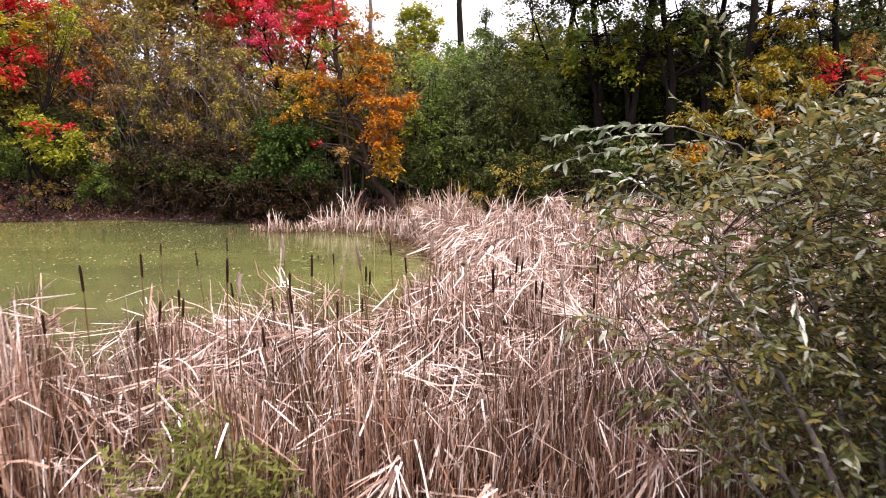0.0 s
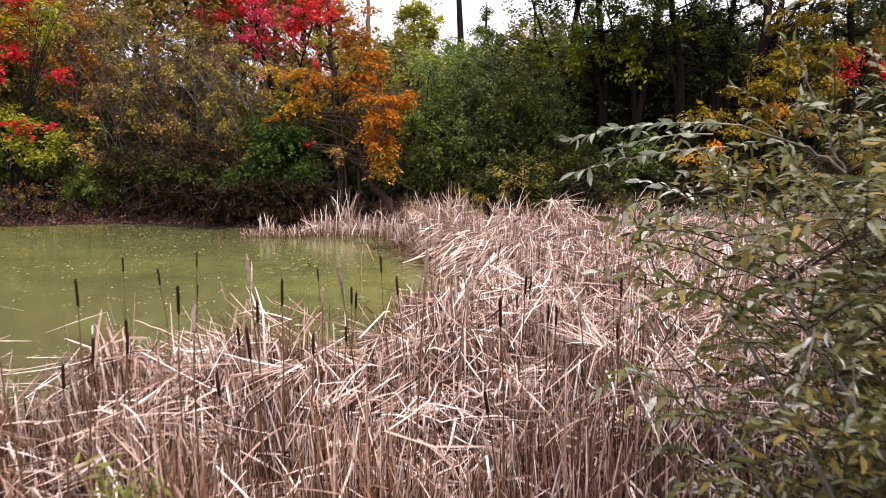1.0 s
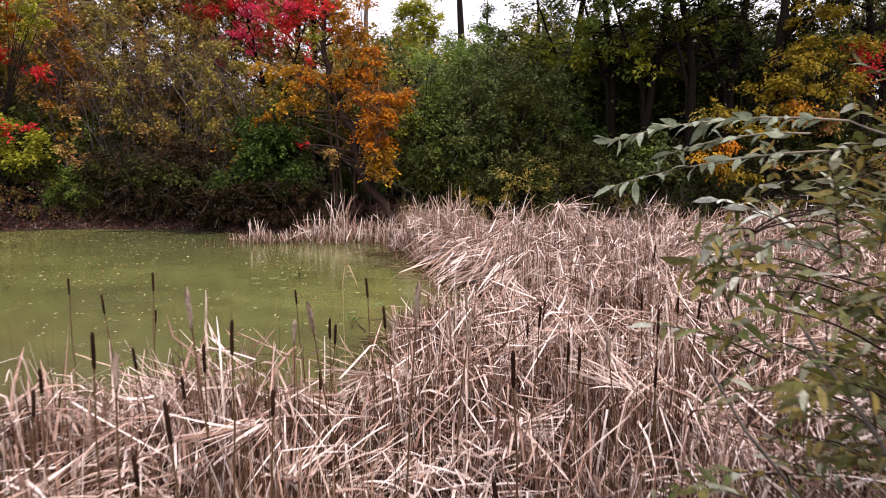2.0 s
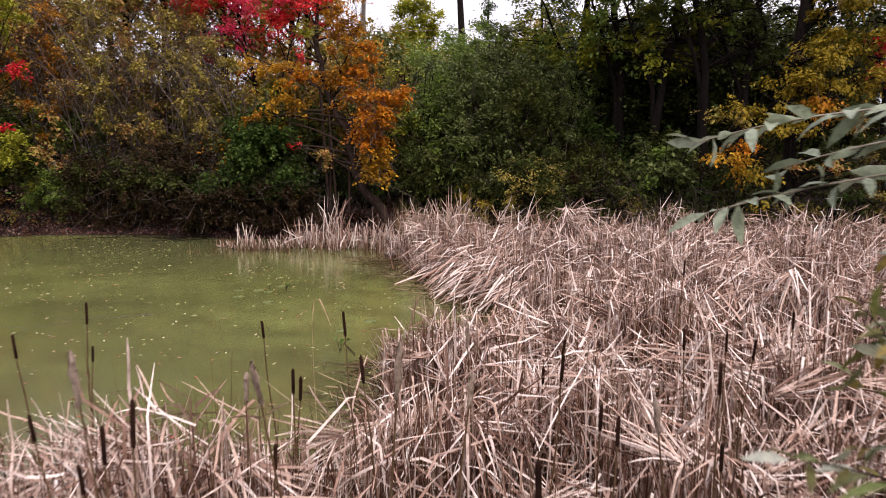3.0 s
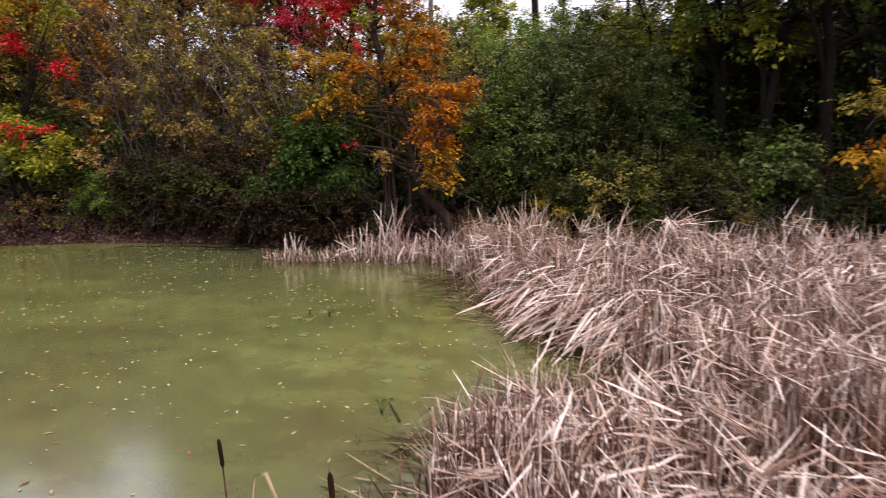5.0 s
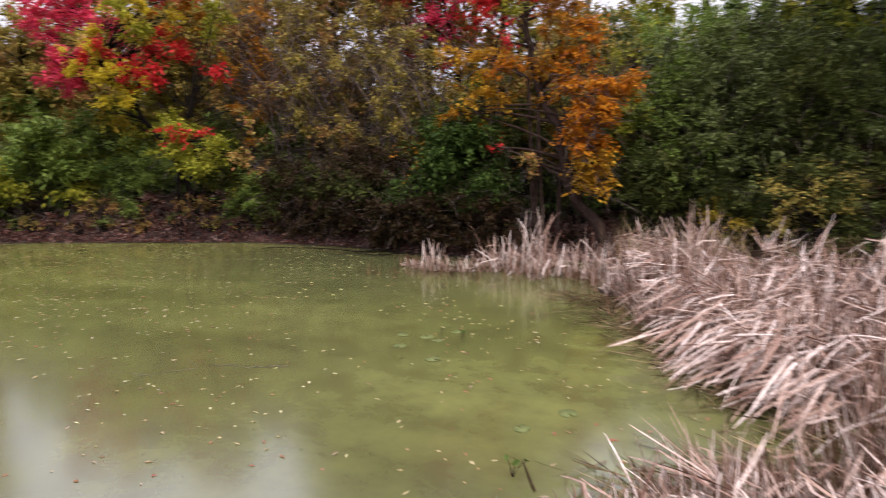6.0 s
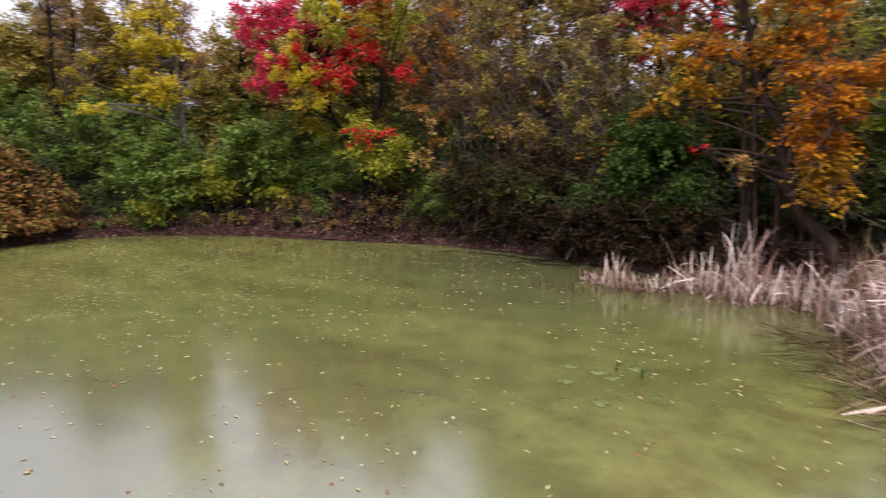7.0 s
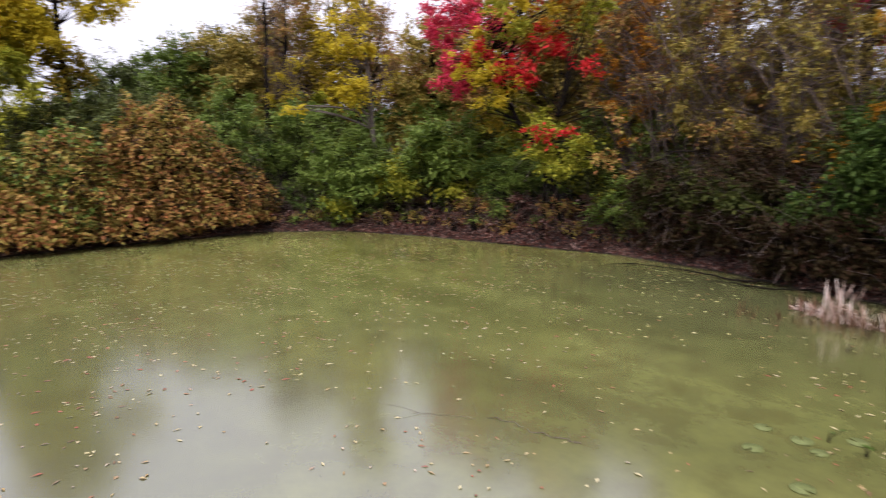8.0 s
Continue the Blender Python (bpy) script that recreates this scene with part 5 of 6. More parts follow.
def tussock(x, y, r, h, seed, n=46):
    """A clump of old reeds: brown stubs at the foot, pale blades drawn together above."""
    rng = np.random.default_rng(seed)
    ob = new("reed_tussock")
    ob.location = (x, y, 0)
    tagged(ob, "ragged tussock of pale dry reeds in the water", "reeds", "reed tussocks")
    a, q = rng.uniform(0, 6.283, n), r * np.sqrt(rng.random(n))
    base = np.stack([q * np.cos(a), q * np.sin(a), np.full(n, -0.02)], -1)
    v, f = ribbons(base, h * rng.uniform(0.45, 1.12, n), a + math.pi + rng.normal(0, 1.5, n), np.abs(rng.normal(0.14, 0.36, n)), rng.normal(0.1, 0.3, n), rng.uniform(0.4, 2.4, n) * (rng.random(n) < 0.28),
                   rng.uniform(0.4, 0.85, n), rng.uniform(0.018, 0.042, n), rng.uniform(0, 3.14, n), rng, 6)
    part("dry_foliage", v, f, REED, ob)["kind"] = "stuff"
    k = n
    a, q = rng.uniform(0, 6.283, k), r * 1.3 * np.sqrt(rng.random(k))
    v, f = ribbons(np.stack([q * np.cos(a), q * np.sin(a), np.full(k, -0.02)], -1), rng.uniform(0.12, 0.4, k), a, np.abs(rng.normal(0, 0.12, k)), rng.normal(0, 0.1, k), np.zeros(k), np.full(k, 2.0),
                   rng.uniform(0.016, 0.03, k), rng.uniform(0, 3.14, k), rng, 3)
    part("stubble", v, f, STEM, ob)["kind"] = "stuff"


for i, (x, y, r, h) in enumerate(((-6.9, 23.6, 0.15, 0.25), (-6.5, 23.4, 0.2, 0.35), (-6.05, 23.2, 0.28, 0.85), (-5.6, 23.1, 0.2, 0.5), (-5.2, 23.3, 0.22, 0.45), (-4.75, 23.5, 0.28, 0.75), (-4.35, 23.7, 0.3, 1.0),
                                  (-3.9, 23.5, 0.25, 0.8), (-3.45, 23.7, 0.35, 1.6), (-3.0, 23.5, 0.3, 0.9), (-2.6, 23.6, 0.3, 0.8), (-2.2, 23.3, 0.35, 0.95), (-1.8, 23.5, 0.35, 1.25), (-1.4, 23.0, 0.35, 0.85),
                                  (-0.95, 23.2, 0.4, 1.4), (-1.6, 22.3, 0.35, 0.8), (-0.4, 23.3, 0.4, 1.5), (0.1, 22.9, 0.4, 1.6), (0.6, 23.4, 0.45, 1.8), (-0.7, 22.3, 0.35, 1.0), (-1.2, 21.8, 0.3, 0.7), (-3.3, 23.0, 0.25, 0.6))):
    tussock(x, y, r, h, 60 + i, int(14 + 26 * h))


def stubs():
    """Old brown stubs that stand in the shallows before the tussocks."""
    rng = np.random.default_rng(38)
    n = 170
    x = rng.uniform(-7.6, -1.6, n)
    y = 22.75 + 0.1 * (x + 4) + rng.normal(0, 0.25, n)
    v, f = ribbons(np.stack([x, y, np.full(n, -0.02)], -1), rng.uniform(0.08, 0.4, n), rng.uniform(0, 6.283, n), np.abs(rng.normal(0, 0.15, n)), np.zeros(n), np.zeros(n), np.full(n, 2.0),
                   rng.uniform(0.02, 0.04, n), rng.uniform(0, 3.14, n), rng, 3)
    tagged(new("reed_stubs", mesh_of("reed_stubs", v, f, STALK)), "broken brown reed stubs standing in shallow water", "reeds", kind="stuff")


stubs()


def tufts():
    """Taller tan grass that stands along the back of the reeds."""
    rng = np.random.default_rng(33)
    x, y = scatter(rng, (-2, 22, 14, 24.6), 35)
    n = len(x)
    v, f = ribbons(np.stack([x, y, np.zeros(n)], -1), rng.uniform(0.9, 1.7, n), rng.uniform(0, 6.283, n), np.abs(rng.normal(0, 0.12, n)), rng.normal(0.3, 0.3, n), np.zeros(n), np.full(n, 2.0),
                   rng.uniform(0.009, 0.016, n), rng.uniform(0, 3.14, n), rng)
    tagged(new("tall_grass", mesh_of("tall_grass", v, f, GRASS)), "tan-green tall grass behind the reeds", "grass", kind="stuff")


tufts()


# ---------------------------------------------------------------- cattails
def lathe(profile, sides=8):
    p = np.array(profile, float)
    v, f = tube(np.stack([0 * p[:, 1], 0 * p[:, 1], p[:, 1]], -1), p[:, 0], sides)
    return v, f


def cattail(kind):
    ob = new("cattail")
    tall = 2.0
    bend = np.array([[0, 0, 0], [0.01, 0.0, 0.7], [0.0, 0.015, 1.4], [0.0, 0.0, tall - 0.2]])
    part("stalk", *tube(bend, [0.009, 0.008, 0.0065, 0.005], 5), STALK, ob)
    if kind == "fluffy":
        prof = [(0.003, tall - 0.21), (0.009, tall - 0.2), (0.011, tall - 0.17), (0.012, tall - 0.14), (0.017, tall - 0.11), (0.019, tall - 0.08), (0.013, tall - 0.05), (0.015, tall - 0.02), (0.003, tall + 0.01)]
        v, f = lathe(prof, 10)
        v = v + np.random.default_rng(5).normal(size=v.shape) * 0.0055
        part("seed_head", v, f, FLUFF, ob, "pale fluffy burst seed head", True)
    else:
        r = 0.0118
        prof = [(0.003, tall - 0.2), (r * 0.8, tall - 0.195), (r, tall - 0.18), (r * 1.03, tall - 0.1), (r, tall - 0.025), (r * 0.7, tall - 0.008), (0.002, tall)]
        head = part("seed_head", *lathe(prof), HEAD, ob, "dark brown velvety seed head", True)
        part("tip", *tube([[0, 0, tall - 0.01], [0.002, 0.001, tall + 0.05]], [0.0022, 0.001], 4), STALK, head)
    return ob


BROWN = tagged(cattail("brown"), "brown cattail standing among dry reeds", "cattail", "cattails")
BURST = tagged(cattail("fluffy"), "cattail with a burst pale seed head", "cattail", "cattails")
# x, y and height of each seed head's top
NEAR = [(-2.9, 6.13, 2.28), (-4.05, 9.19, 1.88), (-3.19, 8.25, 1.93), (-3.03, 9.0, 1.99), (-2.0, 5.92, 2.28), (-2.39, 7.16, 1.77), (-2.71, 6.5, 1.84), (-1.27, 6.2, 2.28), (-1.55, 6.44, 2.04), (-1.61, 9.37, 1.72), (-0.93, 7.72, 1.86),
        (-0.88, 7.73, 1.8), (-0.45, 7.6, 2.0), (-3.11, 9.18, 1.53), (-0.7, 8.47, 2.06), (-2.5, 5.6, 1.96), (-2.5, 6.1, 1.85), (-1.78, 6.6, 1.75), (-1.03, 6.2, 1.82), (-0.9, 7.1, 1.62),
        (-3.1, 5.44, 2.3), (-1.24, 5.12, 2.2), (0.45, 5.72, 2.25), (-3.5, 5.5, 1.85), (-2.62, 5.4, 1.83), (-1.55, 5.4, 1.78), (0.32, 5.3, 1.7)]
FARTHER = [(1.06, 8.47, 1.84), (0.88, 7.56, 2.02), (0.9, 8.5, 1.6), (1.75, 7.2, 2.1), (1.07, 7.28, 1.8), (2.04, 8.57, 1.9), (1.1, 7.0, 1.85), (2.64, 8.6, 1.8), (3.12, 11.54, 1.9), (3.41, 9.48, 1.8), (2.49, 8.8, 1.8), (1.64, 6.86, 1.75)]
PALE = [(-0.9, 6.73, 2.25), (-0.1, 6.35, 2.48), (-1.2, 7.56, 1.88), (-1.58, 6.29, 2.45), (-1.92, 6.0, 2.12), (0.27, 7.25, 2.0), (1.3, 6.98, 1.95), (0.28, 8.5, 1.95)]
cr = random.Random(4)
first = {id(BROWN): True, id(BURST): True}
for rows, kind in ((NEAR, BROWN), (FARTHER, BROWN), (PALE, BURST)):
    for x, y, h in rows:
        ax, ay = cr.gauss(0, 3.5), cr.gauss(0, 3.5)
        m = pose(x, y, h, ax, ay, cr.uniform(0, 360)) @ Matrix.Diagonal((1, 1, h / 2.0, 1)) @ Matrix.Translation((0, 0, -2.0))
        if first[id(kind)]:
            first[id(kind)] = False
            kind.matrix_basis = m
        else:
            copy_thing(kind, m @ Matrix.Diagonal((1, 1, 1 / kind.scale.z, 1)))


# ---------------------------------------------------------------- willow beside the path
def blades_on(p, k, rng, size, base):
    """k lance-shaped leaves set left and right along the shoot p, each a grid of 4 x 3 points."""
    t = np.linspace(0.1, 1, k)
    c = np.stack([np.interp(t, np.linspace(0, 1, len(p)), p[:, i]) for i in range(3)], -1)
    run = unit(np.gradient(p, axis=0))[np.clip((t * (len(p) - 1)).astype(int), 0, len(p) - 1)]
    across = unit(np.cross(run, [[0.05, 0.03, 1.0]]) + rng.normal(size=(k, 3)) * 0.12)
    hand = np.where(np.arange(k) % 2 == 0, 1.0, -1.0)[:, None]
    hand[-1] = 0.1
    axis = unit(run * 0.7 + across * hand * 0.8 + rng.normal(size=(k, 3)) * 0.42 + [0, 0, -0.15])
    side = unit(np.cross(axis, rng.normal(size=(k, 3)) * 0.85 + [0, 0, 1]))
    nor = np.cross(side, axis)
    ln = (rng.uniform(0.7, 1.25, k) * size)[:, None]
    w = ln * rng.uniform(0.12, 0.175, (k, 1))
    st = []
    for q, wd, sag in ((0, 0.1, 0), (0.3, 0.9, 0.03), (0.65, 0.85, 0.0), (1.0, 0.05, -0.12)):
        mid = c + axis * ln * q + nor * ln * sag
        st += [mid - side * w * wd + nor * w * 0.3 * wd, mid, mid + side * w * wd + nor * w * 0.3 * wd]
    return np.stack(st, 1) - base


BLADE = np.array([[0, 1, 4, 3], [1, 2, 5, 4], [3, 4, 7, 6], [4, 5, 8, 7], [6, 7, 10, 9], [7, 8, 11, 10]])


def willow():
    rng = np.random.default_rng(41)
    ob = new("willow_shrub")
    base = np.array([3.1, 3.9, 0.05])
    ob.location = base
    tagged(ob, "silvery olive willow shrub among the reeds", "shrub")
    wood, twig, green = [], [], []
    stems = [((3.1, 3.9, 0), (2.6, 4.0, 1.4), (1.9, 4.6, 2.6), 0.034), ((3.1, 3.95, 0), (2.95, 4.6, 1.8), (2.58, 5.22, 3.2), 0.026), ((3.15, 3.9, 0), (3.3, 4.9, 1.8), (3.6, 5.8, 3.6), 0.03),
             ((3.0, 3.95, 0), (2.2, 4.5, 1.6), (1.35, 5.0, 3.0), 0.022), ((3.2, 3.9, 0), (3.8, 4.4, 1.8), (4.3, 5.0, 3.6), 0.03), ((3.0, 4.0, 0), (2.1, 4.6, 1.1), (1.25, 5.0, 2.4), 0.02),
             ((3.2, 3.8, 0), (4.0, 3.6, 1.8), (4.8, 3.4, 3.8), 0.034), ((3.2, 3.8, 0), (4.2, 2.8, 2.2), (4.3, 2.0, 4.0), 0.034),
             ((2.58, 5.22, 3.2), (2.4, 5.3, 3.38), (1.95, 5.35, 3.5), 0.011), ((2.58, 5.22, 3.2), (2.5, 5.35, 3.5), (2.35, 5.5, 3.95), 0.007)]
    ends = []
    for a, b, c, r in stems:
        p = bezier(np.array(a), np.array(b), np.array(c), 12)
        p[1:-1] += rng.normal(size=(10, 3)) * 0.01
        wood.append(tube(p - base, np.linspace(r, max(0.005, r * 0.28), 12), 7))
        ends.append(p)
    spine = np.concatenate(ends)

    def shoot(s, m, e, size, k):
        p = bezier(np.array(s, float), np.array(m, float), np.array(e, float), 7)
        twig.append(tube(p - base, np.linspace(0.0045, 0.0015, 7), 4))
        green.append((blades_on(p, k, rng, size, base).reshape(-1, 3), (np.arange(k)[:, None, None] * 12 + BLADE[None]).reshape(-1, 4)))

    def branch_to(s):
        near = spine[spine[:, 2] < s[2] + 0.05]
        q = near[np.argmin(np.linalg.norm(near - s, axis=1))]
        if np.linalg.norm(q - s) < 1.6 and rng.random() < 0.35:
            twig.append(tube(bezier(q, (q + s) / 2 + [0, 0, 0.08], s, 5) - base, np.linspace(0.005, 0.003, 5), 4))

    made = 0
    while made < 1050:
        s = np.array([4.0 - 3.1 * rng.random() ** 1.35, rng.uniform(3.9, 5.9), rng.uniform(0.35, 3.75)])
        left = np.interp(s[2], [0.4, 0.9, 1.5, 2.1, 2.6, 3.1, 3.3, 3.8], [2.3, 2.0, 1.75, 1.15, 1.05, 1.2, 1.9, 3.0])
        want = np.clip((s[0] - left) / 0.9, 0, 1) * (0.4 if s[2] < 1.35 and s[0] < 2.9 else 1.0)
        if s[0] < left or rng.random() > 0.15 + 0.85 * want or s[0] < 0.35 * s[1] - 0.75 or s[1] > 4.4 + 0.55 * s[0]:
            continue
        out = unit(s - np.array([3.0, 4.6, 1.4]))
        d = unit(out * [0.8, 0.5, 0.35] + rng.normal(size=3) * [0.55, 0.35, 0.3]) * rng.uniform(0.28, 0.62)
        if s[0] + d[0] < 0.85:
            continue
        branch_to(s)
        shoot(s, s + d * 0.55 + [0, 0, 0.07], s + d - [0, 0, rng.uniform(0, 0.12)], rng.uniform(0.072, 0.108), int(rng.integers(12, 20)))
        made += 1
    # the dense heart of the shrub
    for i in range(650):
        s = np.array([rng.uniform(2.2, 4.3), rng.uniform(4.0, 5.6), rng.uniform(0.25, 2.9)])
        s[0] = max(s[0], 0.52 * s[1] + 0.1 * rng.random())
        d = unit(rng.normal(size=3) * [1, 0.8, 0.5]) * rng.uniform(0.25, 0.5)
        shoot(s, s + d * 0.5 + [0, 0, 0.06], s + d - [0, 0, 0.1], 0.09, 15)
    # upright tips above the crown
    for x, y, z, h in ((2.3, 5.5, 3.75, 0.7), (2.5, 5.6, 3.5, 0.55), (2.15, 5.5, 4.1, 0.6), (3.1, 5.6, 3.5, 0.5), (3.5, 5.6, 3.6, 0.5)):
        shoot((x, y, z), (x - 0.02, y, z + h * 0.5), (x - 0.1, y + 0.04, z + h), 0.1, 12)
    # unseen crown over the dry ground, added to shade the willow's foot
    for i in range(1100):
        yy = rng.uniform(0.8, 4.9)
        s = np.array([max(3.3, 0.85 * yy + 0.35) + rng.uniform(0, 2.3), yy, rng.uniform(0.5, 4.6)])
        d = unit(rng.normal(size=3) * [1, 1, 0.5]) * rng.uniform(0.35, 0.7)
        d[0] = abs(d[0])
        branch_to(s)
        shoot(s, s + d * 0.5 + [0, 0, 0.08], s + d - [0, 0, 0.12], 0.12, 14)
    part("trunk", *join(wood), BARK["grey"], ob, smooth=True)
    tagged(part("branchwork", *join(twig), BARK["brown"], ob), kind="stuff")
    part("crown", *join(green), LEAF["willow"], ob)
    # shoots that stand out: two reach over the reeds, pale ones hang
    for s, m, e, size, k, tone, label in (
            ((1.95, 5.35, 3.5), (1.4, 5.45, 3.56), (0.88, 5.55, 3.4), 0.125, 36, "frost", "long shoot with grey-green leaves reaching over the reeds"),
            ((1.9, 5.4, 3.36), (1.4, 5.45, 3.34), (0.93, 5.55, 3.18), 0.125, 28, "frost", "long shoot with grey-green leaves reaching over the reeds"),
            ((1.75, 5.3, 3.44), (1.4, 5.3, 3.46), (1.12, 5.5, 3.32), 0.12, 18, "frost", "shoot with grey-green leaves reaching over the reeds"),
            ((1.65, 5.0, 2.96), (1.45, 5.0, 3.12), (1.22, 4.98, 3.16), 0.1, 13, "silver", "shoot with silvery pale leaves"),
            ((1.8, 4.9, 2.9), (1.55, 4.95, 3.02), (1.36, 4.98, 2.98), 0.1, 10, "frost", "shoot with silvery pale leaves"),
            ((2.12, 3.95, 2.7), (2.2, 3.93, 2.4), (2.31, 3.9, 2.02), 0.1, 16, "silver", "hanging shoot with silvery pale leaves"),
            ((1.66, 3.82, 2.6), (1.63, 3.8, 2.4), (1.57, 3.77, 2.27), 0.09, 4, "silver", "hanging shoot with silvery pale leaves"),
            ((2.0, 4.06, 2.4), (2.02, 4.05, 2.15), (2.06, 4.04, 1.97), 0.085, 6, "silver", "hanging shoot with silvery pale leaves"),
            ((1.8, 3.97, 2.55), (1.82, 3.96, 2.5), (1.85, 3.95, 2.43), 0.075, 3, "silver", "hanging shoot with silvery pale leaves"),
            ((1.5, 4.95, 2.5), (1.35, 4.92, 2.6), (1.15, 4.9, 2.62), 0.17, 4, "sage", "shoot with broad fresh green leaves")):
        p = bezier(np.array(s), np.array(m), np.array(e), 7)
        sprig = part("sprig", *tube(p - base, np.linspace(0.006, 0.0018, 7), 5), BARK["pale"], ob, label)
        for v in blades_on(p, k, rng, size, base):
            part("leaf", v, BLADE, LEAF[tone], sprig)


willow()


def weeds():
    for x, y, h, s in ((-1.85, 4.75, 1.35, 1), (-1.55, 4.6, 1.1, 2), (-2.15, 4.85, 1.5, 3), (-1.25, 4.7, 1.0, 4), (-1.7, 4.45, 1.05, 5), (-2.0, 4.6, 1.2, 6), (-1.4, 4.5, 0.95, 7), (-2.3, 4.6, 1.1, 8)):
        rng = np.random.default_rng(s)
        ob = new("green_weed")
        ob.location = (x, y, float(height(x, y)) - 0.02)
        tagged(ob, "fresh green leafy weed among the dry reeds", "weed", "green weeds")
        p = bezier(np.array([0, 0, 0]), np.array([0.02, 0, h * 0.5]), np.array([rng.normal() * 0.08, rng.normal() * 0.08, h]), 6)
        part("stem", *tube(p, np.linspace(0.006, 0.002, 6), 5), LEAF["weed"], ob)
        t = rng.uniform(0.35, 1, 150)
        c = np.stack([np.interp(t, np.linspace(0, 1, 6), p[:, i]) for i in range(3)], -1) + rng.normal(size=(150, 3)) * [0.1, 0.1, 0.03]
        part("foliage", *leaves(c, rng, 0.13, 0.2, -0.35), LEAF["weed"], ob)


weeds()


# ---------------------------------------------------------------- on the water and the bank
def flat_leaves(x, y, z, rng, size, slim=0.5):
    n = len(x)
    a = rng.uniform(0, 6.283, n)
    ln, wd = size * rng.uniform(0.4, 1.6, n), size * slim * rng.uniform(0.6, 1.3, n)
    ax, sd = np.stack([np.cos(a), np.sin(a)], -1), np.stack([-np.sin(a), np.cos(a)], -1)
    c = np.stack([x, y], -1)
    pts = []
    for u, w, h in ((-0.5, 0, 0.004), (-0.1, 0.5, 0.012), (0.5, 0, 0.006), (-0.1, -0.5, 0.01)):
        q = c + ax * (ln * u)[:, None] + sd * (wd * w)[:, None]
        pts.append(np.concatenate([q, (z + h * rng.uniform(0.5, 1.4, n))[:, None]], 1))
    v = np.stack(pts, 1).reshape(-1, 3)
    k = np.arange(n)[:, None] * 4
    return v, np.concatenate([k + [0, 1, 2], k + [0, 2, 3]], 1).reshape(-1, 3)


rng = np.random.default_rng(51)
n = 13000
x, y = rng.uniform(-26, 1, n), rng.uniform(6, 26, n)
keep = inside(x, y, BASIN) & ~inside(x, y, MARSH)
thick = 0.32 + 0.9 * np.clip((-x - 8) / 9, 0, 1) * np.clip(1.4 - np.abs(y - 16) / 9, 0, 1)
thick *= np.clip(0.55 + 0.5 * np.sin(x * 0.9 + y * 1.4) * np.sin(y * 0.8 - x * 0.5) + 0.35 * np.sin(x * 2.3) * np.sin(y * 2.9), 0.12, 1)
keep &= rng.random(n) < thick
x, y = x[keep], y[keep]
v, f = flat_leaves(x, y, np.zeros(len(x)), rng, 0.08, 0.5)
tagged(new("floating_leaves", mesh_of("floating_leaves", v, f, LEAF["floating"])), "yellow and tan fallen leaves floating on the pond", "leaves", kind="stuff")

# litter on the bank
x, y = rng.uniform(-28, 0, 260000), rng.uniform(9, 29, 260000)
d = distance(x, y, BASIN)
keep = ~inside(x, y, BASIN) & (d < 3.4)
x, y = x[keep], y[keep]
v, f = leaves(np.stack([x, y, height(x, y) + 0.035], -1), rng, 0.11, 0.6, 0.0, 0.7)
tagged(new("leaf_litter", mesh_of("leaf_litter", v, f, LEAF["litter"])), "brown fallen leaves covering the bank", "leaves", kind="stuff")


def pad(x, y, r):
    rng = np.random.default_rng(int(abs(x * 100)))
    a = np.linspace(0.25, 6.03, 18)
    rim = np.stack([r * np.cos(a) * (1 + 0.04 * rng.normal(size=18)), r * np.sin(a), 0.008 + 0.004 * rng.random(18)], -1)
    low = rim - [0, 0, 0.006]
    v = np.concatenate([[[0, 0, 0.006]], rim, low])
    f = [[0, i, i + 1] for i in range(1, 18)] + [[i, i + 18, i + 19] for i in range(1, 18)] + [[i, i + 19, i + 1] for i in range(1, 18)]
    ob = new("lily_pad", mesh_of("lily_pad", v, f, LEAF["pad"]))
    ob.matrix_basis = pose(x, y, 0.002, 0, 0, rng.uniform(0, 360))
    tagged(ob, "pale green lily pad floating on the pond", "lily pad", "lily pads")


for x, y, r in ((-4.1, 17.75, 0.12), (-3.85, 17.6, 0.09), (-4.55, 17.75, 0.1), (-4.35, 17.15, 0.11), (-3.7, 18.2, 0.11), (-3.6, 16.7, 0.12), (-1.3, 15.3, 0.12), (-1.75, 14.7, 0.1)):
    pad(x, y, r)


def snag(label, pts, r, twigs=5, seed=1, name="fallen_branch", bark="dark"):
    rng = np.random.default_rng(seed)
    p = np.array(pts, float)
    origin = p[0].copy()
    tt = np.linspace(0, len(p) - 1, 5 * len(p))
    q = np.stack([np.interp(tt, np.arange(len(p)), p[:, i]) for i in range(3)], -1)
    q[1:-1] += rng.normal(size=(len(q) - 2, 3)) * [0.03, 0.03, 0.01]
    ob = new(name)
    ob.location = origin
    part("stem", *tube(q - origin, np.linspace(r, r * 0.3, len(q)), 6), BARK[bark], ob, smooth=True)
    for i in range(twigs):
        s = q[rng.integers(1, len(q) - 1)]
        e = s + rng.normal(size=3) * [0.5, 0.4, 0.15] + [0, 0, 0.05]
        part("twig", *tube(bezier(s, (s + e) / 2 + [0, 0, 0.05], e, 4) - origin, np.linspace(r * 0.5, r * 0.15, 4), 4), BARK[bark], ob)
    tagged(ob, label, "branch")


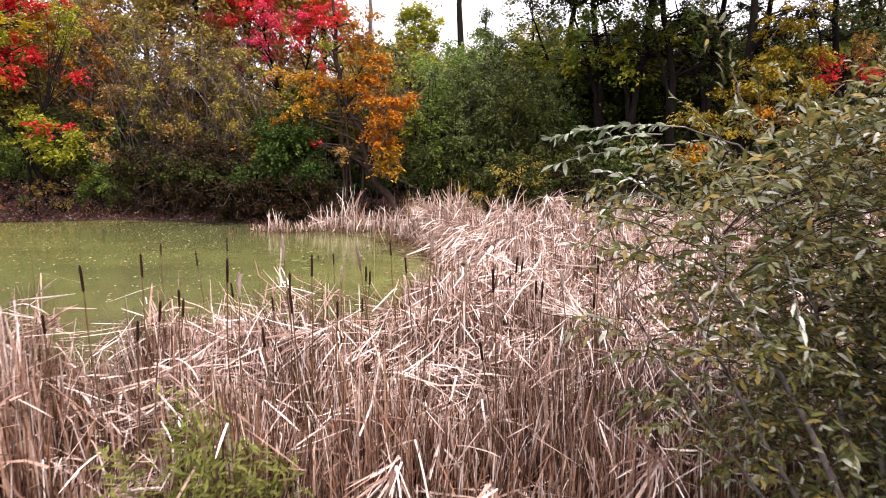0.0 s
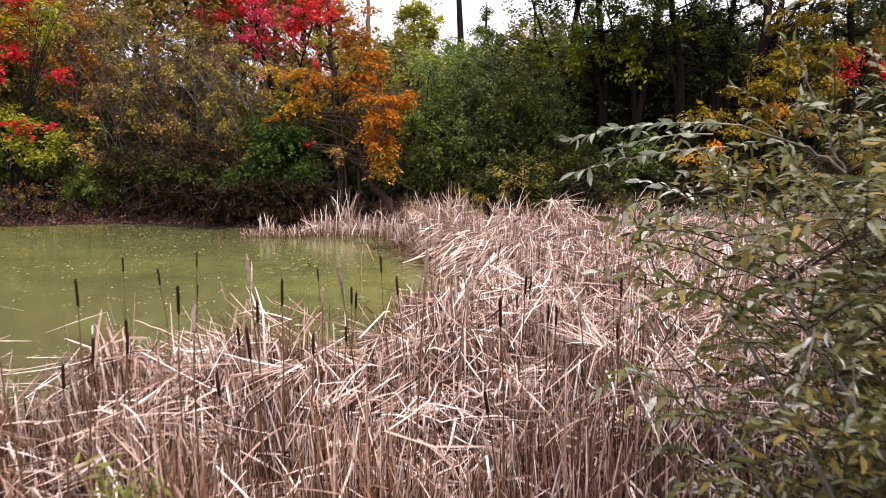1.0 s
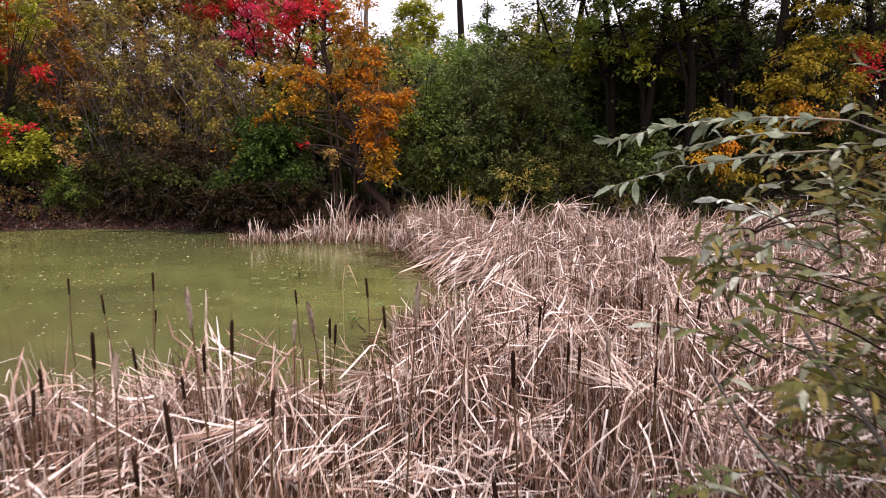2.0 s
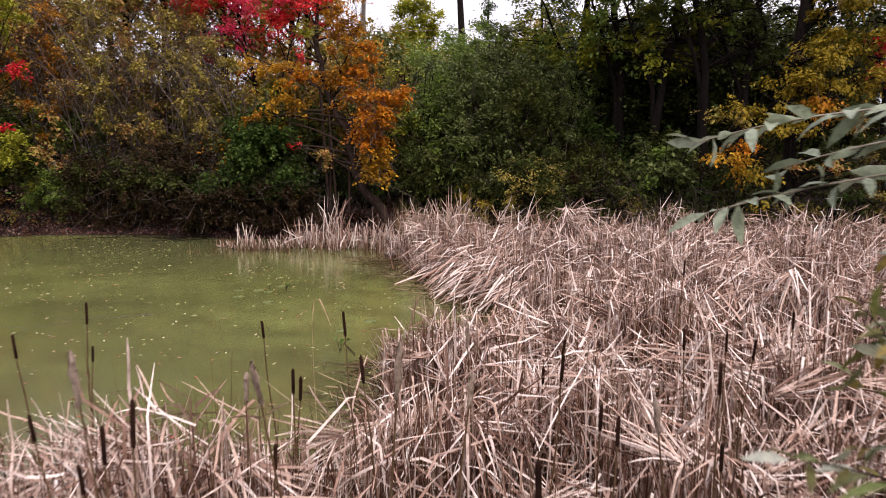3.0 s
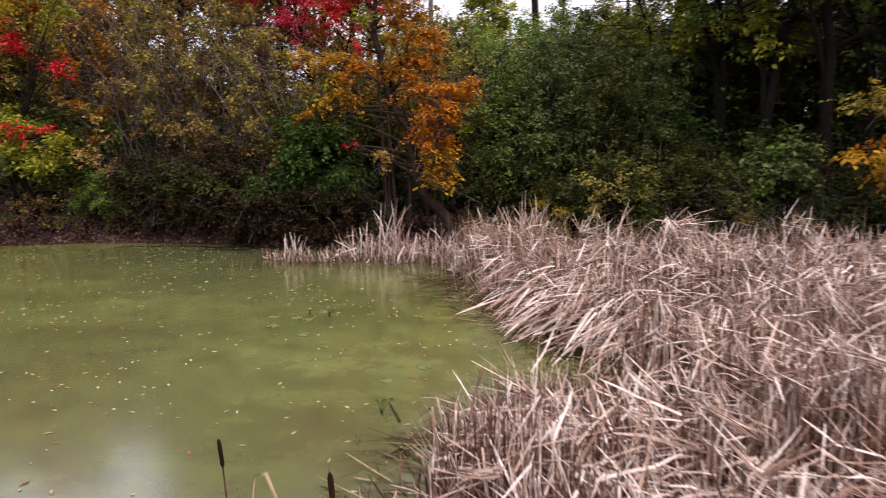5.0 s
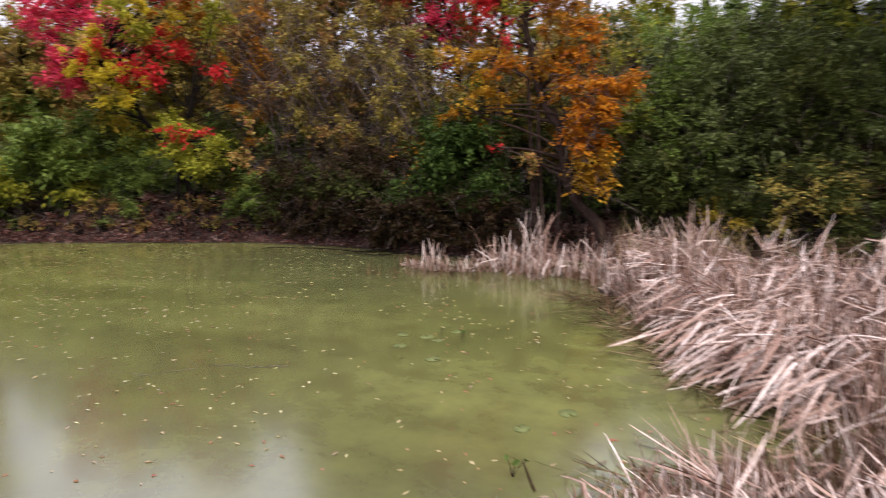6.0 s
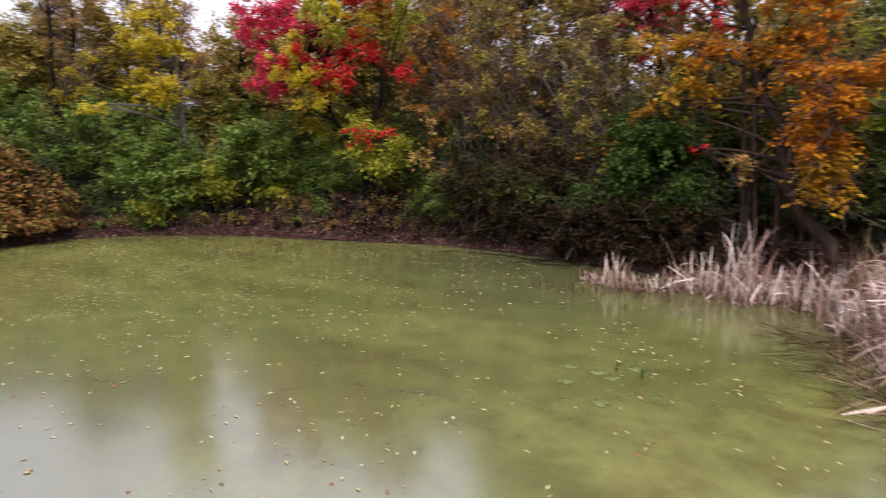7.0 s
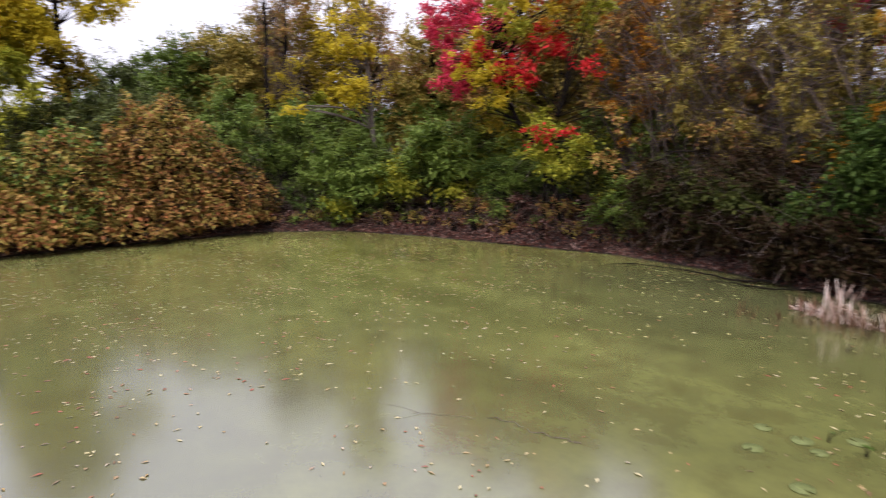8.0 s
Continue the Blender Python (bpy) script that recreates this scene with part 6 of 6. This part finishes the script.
snag("dark fallen branch lying at the water's edge", [(-8.2, 25.6, 0.12), (-9.2, 25.15, 0.04), (-10.6, 25.35, 0.05), (-12.4, 25.2, 0.02)], 0.028, 12, 3)
snag("dark fallen branch lying at the water's edge", [(-7.4, 25.3, 0.1), (-8.1, 24.9, 0.03), (-9.0, 24.95, 0.03), (-9.7, 24.7, 0.01)], 0.02, 10, 9)
snag("pale bare branch arching over the bank", [(-10.2, 27.9, 0.9), (-10.6, 27.7, 2.4), (-11.4, 27.3, 3.1), (-12.2, 26.9, 3.1), (-13.1, 26.3, 2.5)], 0.04, 6, 8, "bare_branch")
snag("brown drowned twig on the pond", [(-5.6, 15.75, 0.006), (-6.1, 15.5, 0.012), (-6.5, 15.55, 0.006), (-7.0, 15.1, 0.01), (-7.5, 14.7, 0.004)], 0.006, 6, 5, bark="twig")


def pond_sprig(x, y, h, seed):
    """A dark leaf or two on short stems that rise from the water."""
    rng = np.random.default_rng(seed)
    ob = new("water_plant")
    ob.location = (x, y, 0)
    tagged(ob, "dark water plant rising from the pond", "water plant", "water plants")
    for i in range(3):
        e = np.array([rng.normal() * 0.09, rng.normal() * 0.06, h * rng.uniform(0.6, 1)])
        part("stem", *tube(bezier(np.array([0, 0, -0.03]), e * [0.3, 0.3, 0.7], e, 5), np.linspace(0.006, 0.004, 5), 5), BARK["dark"], ob)
        part("leaf", *leaves(e[None], rng, 0.12, 0.5, 0.4), LEAF["deep"], ob)


pond_sprig(-3.92, 17.95, 0.16, 1)
pond_sprig(-3.5, 17.9, 0.14, 2)
pond_sprig(-5.2, 21.6, 0.14, 3)
pond_sprig(-1.6, 13.6, 0.2, 4)


def cable(z0, z1, y):
    """An overhead line that sags between far poles behind the trees."""
    t = np.linspace(0, 1, 24)
    p = np.stack([-44 + 49.6 * t, y - 1.0 * t, z0 + (z1 - z0) * t - 1.2 * 4 * t * (1 - t) * 0.35], -1)
    ob = new("overhead_cable", mesh_of("overhead_cable", *tube(p, np.full(24, 0.007), 5), BARK["pale"]))
    tagged(ob, "thin pale overhead cable running through the trees", "cable")


cable(7.9, 7.57, 30.2)
